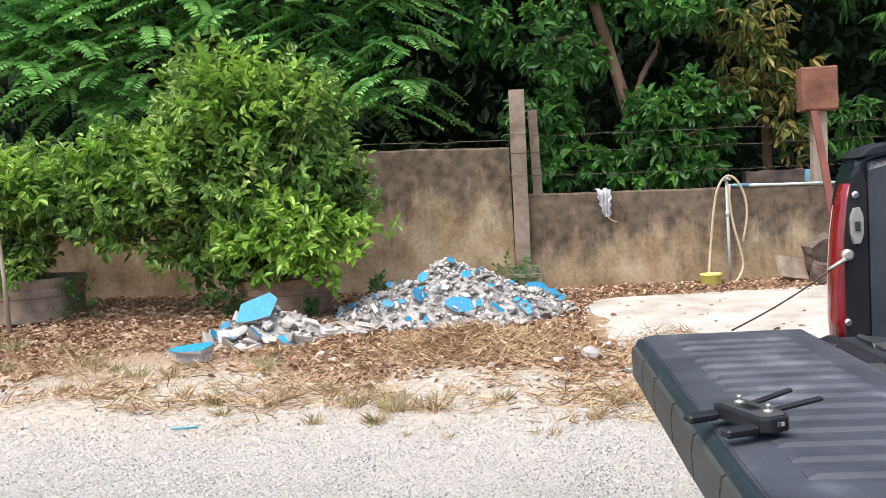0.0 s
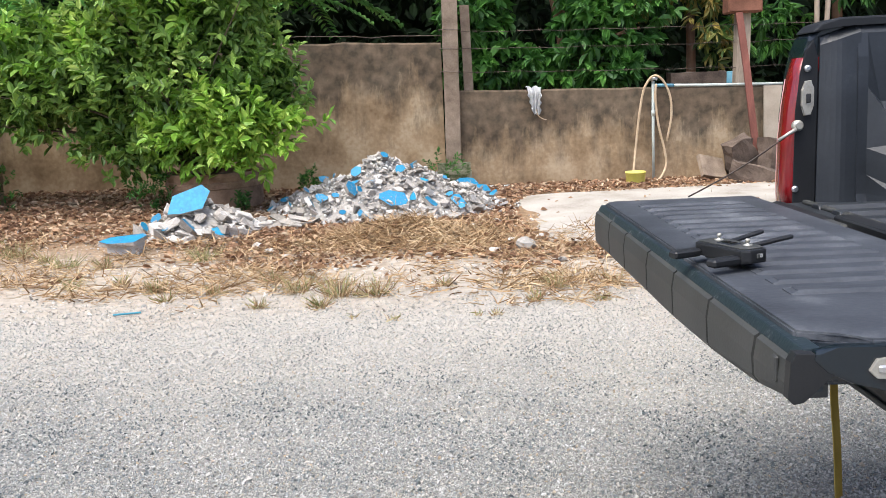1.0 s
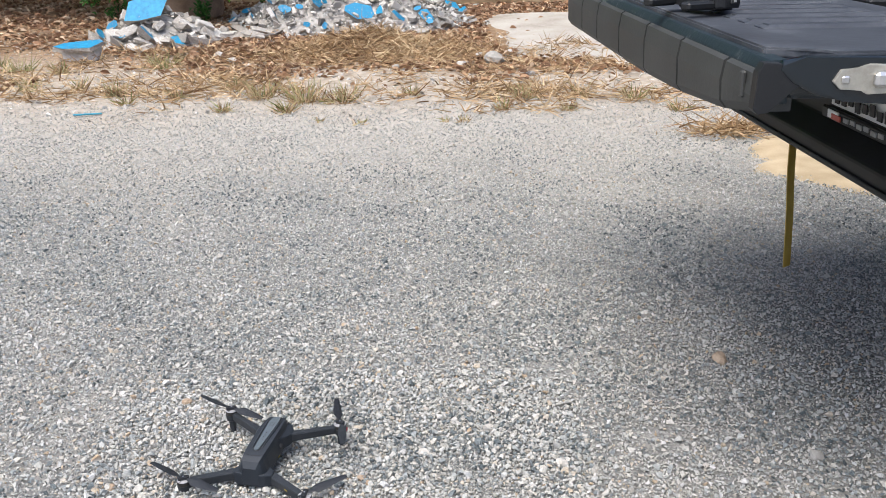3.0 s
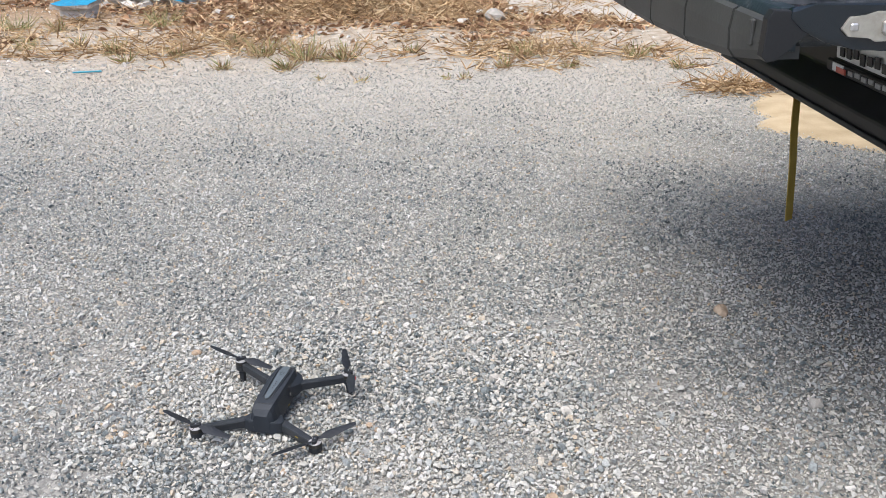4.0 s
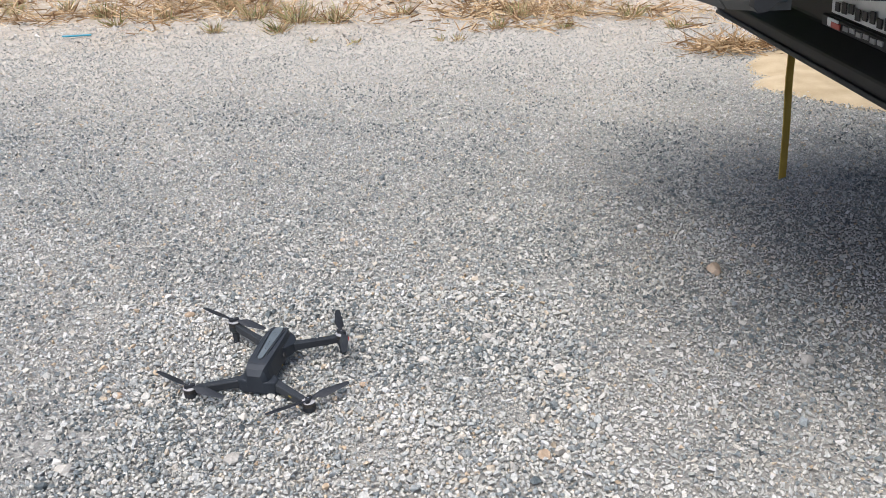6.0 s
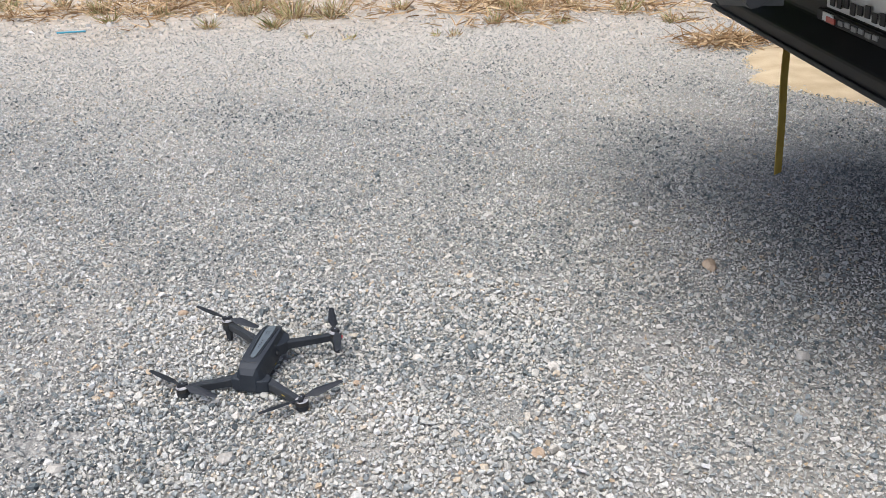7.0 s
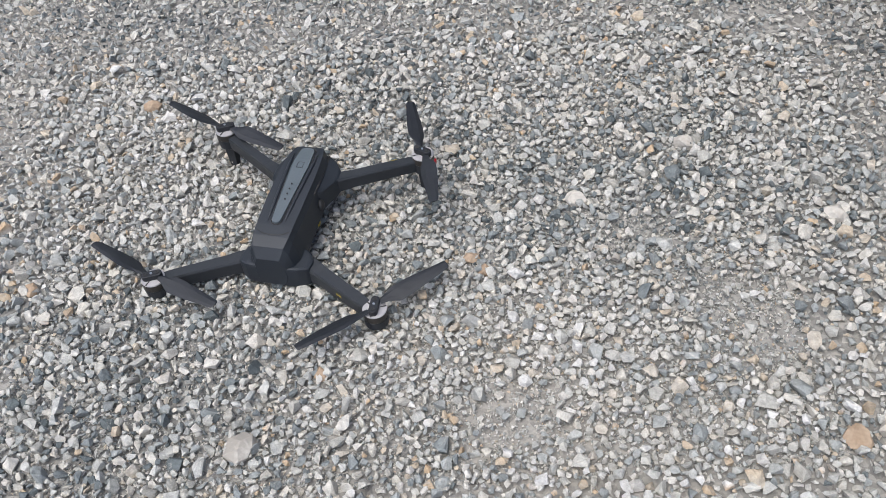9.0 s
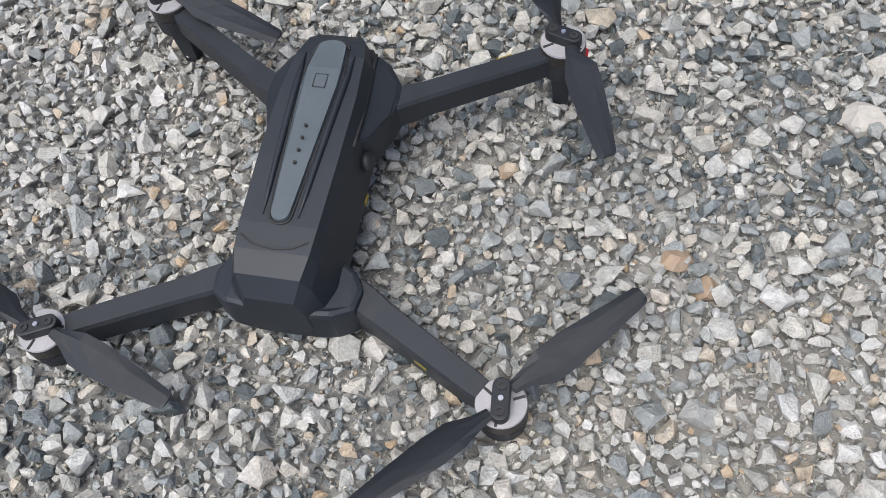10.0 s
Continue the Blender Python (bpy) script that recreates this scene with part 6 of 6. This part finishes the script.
weeds(-1.30, 8.1, 0.28, 40, 51, "green weed growing at the foot of the wall")
weeds(-2.62, 6.95, 0.42, 60, 52, "green weed growing beside the clay planter")
weeds(-1.75, 6.85, 0.20, 25, 53, "green weed growing beside the clay planter")
weeds(-4.15, 7.1, 0.42, 36, 54, "green weed growing by the stake")
weeds(0.10, 8.15, 0.40, 24, 55, "green weed growing in the mossy trough")


def feather_tree():
    """A tree with long feathered leaves that hang over the wall."""
    rng = np.random.default_rng(61)
    t = thing("feather_leaf_tree", (-3.6, 10.6, 0.0), "tree with long feathery green leaves hanging over the wall", "tree")
    tube("trunk", curve_points([(-3.6, 10.6, 0.0), (-3.5, 10.6, 1.5), (-3.7, 10.5, 3.2), (-3.3, 10.4, 5.0)], 5), [0.16 - 0.006 * i for i in range(16)], M_BARK, t, sides=10)
    n = 950
    cx, cz = rng.uniform(-7.0, -0.9, n), rng.uniform(2.3, 5.0, n)
    cy = rng.uniform(8.9, 10.2, n)
    low = 2.5 + 0.55 * np.sin(cx * 1.9 + 1.0) + np.where(cx > -2.0, 0.1, 0.25)
    ok = cz > low
    cx, cy, cz = cx[ok], cy[ok], cz[ok]
    n = len(cx)
    tubes("limb_frame", [(curve_points([(-3.6, 10.5, 3.0), ((a - 3.6) / 2, 10.2, 3.6 + 0.1 * i), (a, 9.9, b)], 4), [0.045 - 0.004 * k for k in range(9)]) for i, (a, b) in enumerate(((-6.0, 3.4), (-5.0, 4.2), (-2.4, 3.6), (-1.4, 3.0), (-4.2, 4.8), (-1.9, 4.4)))], M_BARK, t, "brown limbs", 6)
    a = rng.uniform(0, 2 * math.pi, n)
    way = np.stack([np.cos(a), np.sin(a) * 0.7 - 0.45, np.full(n, -0.12)], 1)
    way = unit(way)
    pairs = 13
    B, D, N, L, W = [], [], [], [], []
    length = rng.uniform(0.50, 0.85, n)
    base = np.stack([cx, cy, cz], 1)
    side = unit(np.cross(way, np.array((0, 0, 1.0))))
    for k in range(pairs):
        f = (k + 1) / pairs
        p = base + way * (length * f)[:, None] + np.array((0, 0, -0.30)) * (length * f * f)[:, None]
        for s in (-1, 1):
            B.append(p)
            D.append(side * s + way * 0.45 + np.array((0, 0, -0.22)) + rng.normal(0, 0.06, (n, 3)))
            N.append(np.tile(np.array((0, 0, 1.0)), (n, 1)) + rng.normal(0, 0.2, (n, 3)))
            L.append(length * 0.24 * (1.0 - 0.75 * (f - 0.35) ** 2) * rng.uniform(0.9, 1.1, n))
            W.append(length * 0.08)
    leaves("crown", np.concatenate(B), np.concatenate(D), np.concatenate(N), np.concatenate(L), np.concatenate(W), M_LEAF_FERN, t)


def broad_tree(name, root, trunk, limbs, blobs, seed, material_, label, length, width, droop, trunk_r=0.10):
    rng = np.random.default_rng(seed)
    t = thing(name, root, label, "tree", "trees behind the wall")
    pts = curve_points(trunk, 5)
    tube("trunk", pts, [trunk_r * (1 - 0.55 * i / len(pts)) for i in range(len(pts))], M_BARK, t, sides=10)
    if limbs:
        tubes("limb_frame", [(curve_points(q, 4), [0.05 * (1 - 0.7 * i / (4 * len(q) - 3)) for i in range(4 * len(q) - 3)]) for q in limbs], M_BARK, t, "brown limbs", 7)
    ends, outs = crown_points(rng, blobs, 1.0)
    leaves("crown", *leafy(rng, ends, outs, 11, 0.10, length, width, droop, -0.1), material_, t)
    return t


feather_tree()
broad_tree("broad_leaf_tree", (1.75, 10.0, 0.0), [(1.75, 10.0, 0.0), (1.72, 9.95, 1.2), (1.62, 9.9, 2.0), (1.42, 9.85, 2.8), (1.20, 9.8, 3.6), (0.9, 9.8, 5.0)],
           [[(1.64, 9.9, 1.95), (1.8, 9.95, 2.5), (2.02, 10.0, 2.9), (1.95, 10.0, 3.4)], [(1.42, 9.85, 2.8), (1.0, 9.7, 3.0), (0.5, 9.5, 2.9)], [(1.70, 9.95, 1.4), (2.2, 9.6, 1.7), (2.5, 9.4, 1.8)]],
           [((0.55, 9.5, 2.0), (0.50, 0.4, 0.45), 75), ((0.75, 9.5, 2.75), (0.6, 0.5, 0.40), 60), ((0.9, 9.4, 1.45), (0.55, 0.35, 0.30), 55), ((2.15, 9.5, 1.95), (0.75, 0.4, 0.50), 120), ((1.9, 9.4, 1.35), (0.75, 0.3, 0.26), 75), ((1.3, 9.7, 3.3), (0.9, 0.5, 0.35), 60),
            ((2.3, 9.7, 3.3), (0.6, 0.5, 0.4), 50), ((-0.1, 9.7, 3.2), (0.4, 0.4, 0.4), 40), ((-1.3, 9.4, 3.15), (0.22, 0.3, 0.55), 45), ((0.3, 9.6, 1.35), (0.25, 0.25, 0.2), 16)], 71, M_LEAF_TREE, "broad-leaved tree with a leaning brown trunk behind the low wall", 0.165, 0.46, 0.45)
broad_tree("yellowing_tree", (3.4, 10.4, 0.0), [(3.4, 10.4, 0.0), (3.35, 10.3, 1.6), (3.3, 10.3, 3.2), (3.2, 10.3, 5.0)], [],
           [((3.25, 9.9, 2.55), (0.50, 0.35, 0.55), 60), ((3.5, 9.9, 1.9), (0.35, 0.3, 0.45), 34), ((3.0, 9.9, 3.1), (0.6, 0.4, 0.35), 40), ((2.8, 9.9, 2.2), (0.3, 0.3, 0.35), 22)], 72, M_LEAF_YELLOW, "thin tree with drooping yellow-green leaves behind the wall", 0.17, 0.30, 0.9, 0.07)
broad_tree("long_leaf_tree", (5.3, 10.6, 0.0), [(5.3, 10.6, 0.0), (5.3, 10.5, 1.8), (5.2, 10.5, 3.2), (5.1, 10.4, 5.0)], [],
           [((5.3, 9.8, 2.9), (0.75, 0.4, 0.9), 120), ((6.4, 9.9, 2.6), (0.8, 0.4, 0.9), 90), ((4.2, 10.0, 1.8), (0.5, 0.3, 0.4), 40), ((4.4, 10.2, 3.6), (0.6, 0.4, 0.4), 40)], 73, M_LEAF_TREE, "tree with long drooping green leaves behind the wall", 0.19, 0.24, 0.8, 0.08)


def woods():
    """Dense woods behind, shaded in colour; an unseen leaf layer is added to keep light off."""
    rng = np.random.default_rng(81)
    n = 20000
    p = np.stack([rng.uniform(-11, 12, n), rng.uniform(11.0, 14.5, n), rng.uniform(0.0, 7.5, n)], 1)
    L = rng.uniform(0.14, 0.32, n)
    ob = leaves("far_woods", p, rng.normal(size=(n, 3)) + np.array((0, -0.3, -0.5)), rng.normal(size=(n, 3)) + np.array((0, -0.6, 0.8)), L, L * 0.45, M_LEAF_SHADED, None, "dark shaded leaves of dense woods behind the wall")
    tagged(ob, category="woods", kind="stuff")
    # unseen layer of leaves, added overhead to block the sky from the woods
    n = 19000
    p = np.stack([rng.uniform(-12, 13, n), rng.uniform(9.3, 15.5, n), rng.uniform(4.6, 7.6, n)], 1)
    p[:, 1] = np.where(p[:, 0] < -0.3, 11.6 + (p[:, 1] - 9.3) * 0.6, p[:, 1])
    L = rng.uniform(0.25, 0.5, n)
    ob = leaves("shade_canopy", p, rng.normal(size=(n, 3)), rng.normal(0, 0.5, (n, 3)) + np.array((0, 0, 1.0)), L, L * 0.5, M_LEAF_SHADED, None, "unseen dark leaf layer added overhead to shade the woods behind the wall")
    tagged(ob, category="woods", kind="stuff")
    # undergrowth mass closing the view, its shade put into the leaf colour
    verts, faces, w, h = [], [], 70, 26
    for j in range(h + 1):
        for i in range(w + 1):
            x, z = -24 + 48 * i / w, -0.2 + 10.5 * j / h
            verts.append((x, 15.5 + 1.4 * noise.fractal(Vector((x * 0.5, z * 0.7, 2.0)), 0.9, 2.0, 4) - 0.012 * x * x * 0.6, z))
    for j in range(h):
        for i in range(w):
            a = j * (w + 1) + i
            faces.append((a, a + 1, a + w + 2, a + w + 1))
    tagged(raw("backdrop", verts, faces, M_LEAF_SHADED), "dark shaded mass of woods closing the view", "woods", kind="structure")


woods()


# ---- litter, dry grass and tufts ----
def litter():
    rng = np.random.default_rng(91)
    n = 46000
    x, y = rng.uniform(-6.5, 4.2, n), rng.uniform(4.2, 8.4, n)
    lump = np.array([noise.fractal(Vector((a * 0.9, b * 0.9, 7.0)), 0.8, 2.0, 3) for a, b in zip(x, y)])
    want = np.clip((y - 5.2) / 1.1, 0, 1) + 0.8 * lump + np.where((x > -1.6) & (x < 1.4), np.clip((y - 4.4) / 1.0, 0, 0.45), 0)
    slab = ((x - 2.75) / 2.0) ** 4 + ((y - 6.35) / 1.42) ** 4 < 0.95
    want = np.where(slab, 0.015 + np.clip((y - 7.4) / 0.6, 0, 1) * 0.9, want)
    want = np.where(x < -1.5, want * 0.7 - 0.08, want)
    keep = rng.uniform(0, 1, n) < want
    x, y = x[keep], y[keep]
    k = len(x)
    z = ground_z_array(x, y) + rng.uniform(0.006, 0.022, k)
    a = rng.uniform(0, 2 * math.pi, k)
    way = np.stack([np.cos(a), np.sin(a), rng.normal(0, 0.25, k)], 1)
    normal = np.array((0, 0, 1.0)) + rng.normal(0, 0.45, (k, 3))
    L = rng.uniform(0.03, 0.078, k)
    ob = leaves("leaf_litter", np.stack([x, y, z], 1), way, normal, L, L * 0.5, M_LITTER, None, "brown dead leaves strewn over the dirt by the wall", fold=0.5)
    tagged(ob, category="leaf litter", kind="stuff")


def dry_grass():
    rng = np.random.default_rng(95)
    n = 30000
    x, y = rng.uniform(-4.5, 1.9, n), rng.uniform(3.0, 6.3, n)
    lump = np.array([noise.fractal(Vector((a * 1.3, b * 1.3, 3.0)), 0.8, 2.0, 4) for a, b in zip(x, y)])
    edge = 3.55 - 0.10 * x
    want = 0.7 * np.clip((y - edge) / 0.5, -0.8, 0.6) + 1.5 * lump - 0.08 - np.clip((y - 5.6) / 0.8, 0, 1)
    keep = rng.uniform(0, 1, n) < want
    x, y = x[keep], y[keep]
    # heap of cut grass before the rubble, and a loose handful by the sand
    hx, hy = rng.normal(-0.20, 0.40, 5200), rng.normal(5.5, 0.26, 5200)
    px, py = rng.normal(1.68, 0.13, 480), rng.normal(2.74, 0.07, 480)
    qx, qy = rng.normal(0.8, 0.28, 700), rng.normal(3.9, 0.2, 700)
    heap = 0.20 * np.exp(-((hx + 0.20) / 0.45) ** 2 - ((hy - 5.5) / 0.35) ** 2)
    z = np.concatenate([rng.uniform(0.004, 0.03, len(x)), rng.uniform(0.2, 1.0, 5200) * heap + 0.01, rng.uniform(0.005, 0.045, 480), rng.uniform(0.005, 0.03, 700)])
    x, y = np.concatenate([x, hx, px, qx]), np.concatenate([y, hy, py, qy])
    k = len(x)
    base = np.stack([x, y, ground_z_array(x, y) + z], 1)
    a = rng.uniform(0, 2 * math.pi, k)
    L = rng.uniform(0.05, 0.17, k)
    tip = base + np.stack([np.cos(a) * L, np.sin(a) * L, rng.normal(0.012, 0.045, k)], 1)
    tip[:, 2] = np.maximum(tip[:, 2], ground_z_array(tip[:, 0], tip[:, 1]) + 0.004)
    ob = blades("dry_grass", base, tip, rng.uniform(0.004, 0.009, k), M_STRAW, None, "straw-coloured cut dry grass strewn over the dirt", 0.12, rng)
    tagged(ob, category="dry grass", kind="stuff")
    bits = 7000
    x, y = rng.uniform(-4.5, 1.7, bits), rng.uniform(3.3, 6.4, bits)
    s = np.clip(0.014 * np.exp(rng.normal(0, 0.5, bits)), 0.006, 0.05)
    ob = scatter("dirt_stones", hull_shapes(10, 9, 17), x, y, ground_z_array(x, y) + s * 0.1, s, M_PALE_BITS, rng, label="small pale stones scattered in the dirt")
    tagged(ob, category="stones", kind="stuff")


def tuft(x, y, size, n, seed, dry):
    rng = np.random.default_rng(seed)
    n = int(n * 1.7)
    a, r = rng.uniform(0, 2 * math.pi, n), rng.uniform(0, 1, n) * size * 0.42
    base = np.stack([x + r * np.cos(a), y + r * np.sin(a), np.full(n, ground_z(x, y))], 1)
    lean = rng.uniform(0.08, 0.75, n) * size
    tip = base + np.stack([np.cos(a) * lean, np.sin(a) * lean, size * rng.uniform(0.12, 0.80, n)], 1)
    t = thing("grass_tuft", (x, y, ground_z(x, y)), "half-dry grass tuft growing in the dirt" if dry else "green grass tuft growing in the dirt", "grass", "grass tufts")
    blades("blade_clump", base, tip, rng.uniform(0.003, 0.006, n), M_STRAW if dry else M_GRASS, t, "", 0.2, rng)
    if dry:
        blades("green_clump", base[: n // 2] + 0.01, tip[: n // 2] + rng.normal(0, 0.02, (n // 2, 3)), rng.uniform(0.004, 0.008, n // 2), M_GRASS, t, "", 0.2, rng)


litter()
dry_grass()
for i, (x, y, s, n, dry) in enumerate(((-2.66, 4.99, 0.20, 46, 0), (-2.35, 4.9, 0.14, 30, 1), (-1.70, 4.04, 0.15, 40, 1), (-1.65, 5.05, 0.20, 60, 0), (-0.51, 3.71, 0.22, 60, 1), (-0.79, 3.86, 0.17, 44, 1), (-0.17, 3.10, 0.06, 12, 1), (0.37, 3.12, 0.07, 14, 1),
                                       (0.28, 3.14, 0.05, 10, 1), (1.37, 3.6, 0.14, 40, 1), (-0.38, 3.17, 0.05, 10, 1), (-3.2, 5.4, 0.22, 50, 0), (-3.6, 5.8, 0.2, 40, 1), (-0.3, 3.7, 0.17, 50, 1), (-1.3, 3.9, 0.1, 30, 1), (-3.0, 4.6, 0.12, 30, 1), (1.1, 3.75, 0.1, 26, 1), (-4.2, 6.0, 0.25, 50, 0), (-1.0, 4.2, 0.12, 30, 1), (-2.0, 4.3, 0.12, 30, 1), (-0.6, 3.45, 0.12, 40, 1), (-0.95, 3.5, 0.1, 30, 1), (0.6, 3.4, 0.08, 26, 1), (0.95, 3.35, 0.09, 26, 1), (-1.55, 3.75, 0.1, 26, 1), (-2.3, 4.25, 0.14, 34, 0), (1.55, 3.3, 0.1, 26, 1), (0.1, 3.9, 0.1, 30, 1), (-2.9, 5.2, 0.16, 36, 1), (-3.9, 5.3, 0.18, 40, 0), (0.75, 3.7, 0.12, 34, 1))):
    tuft(x, y, s, n, 300 + i, dry)
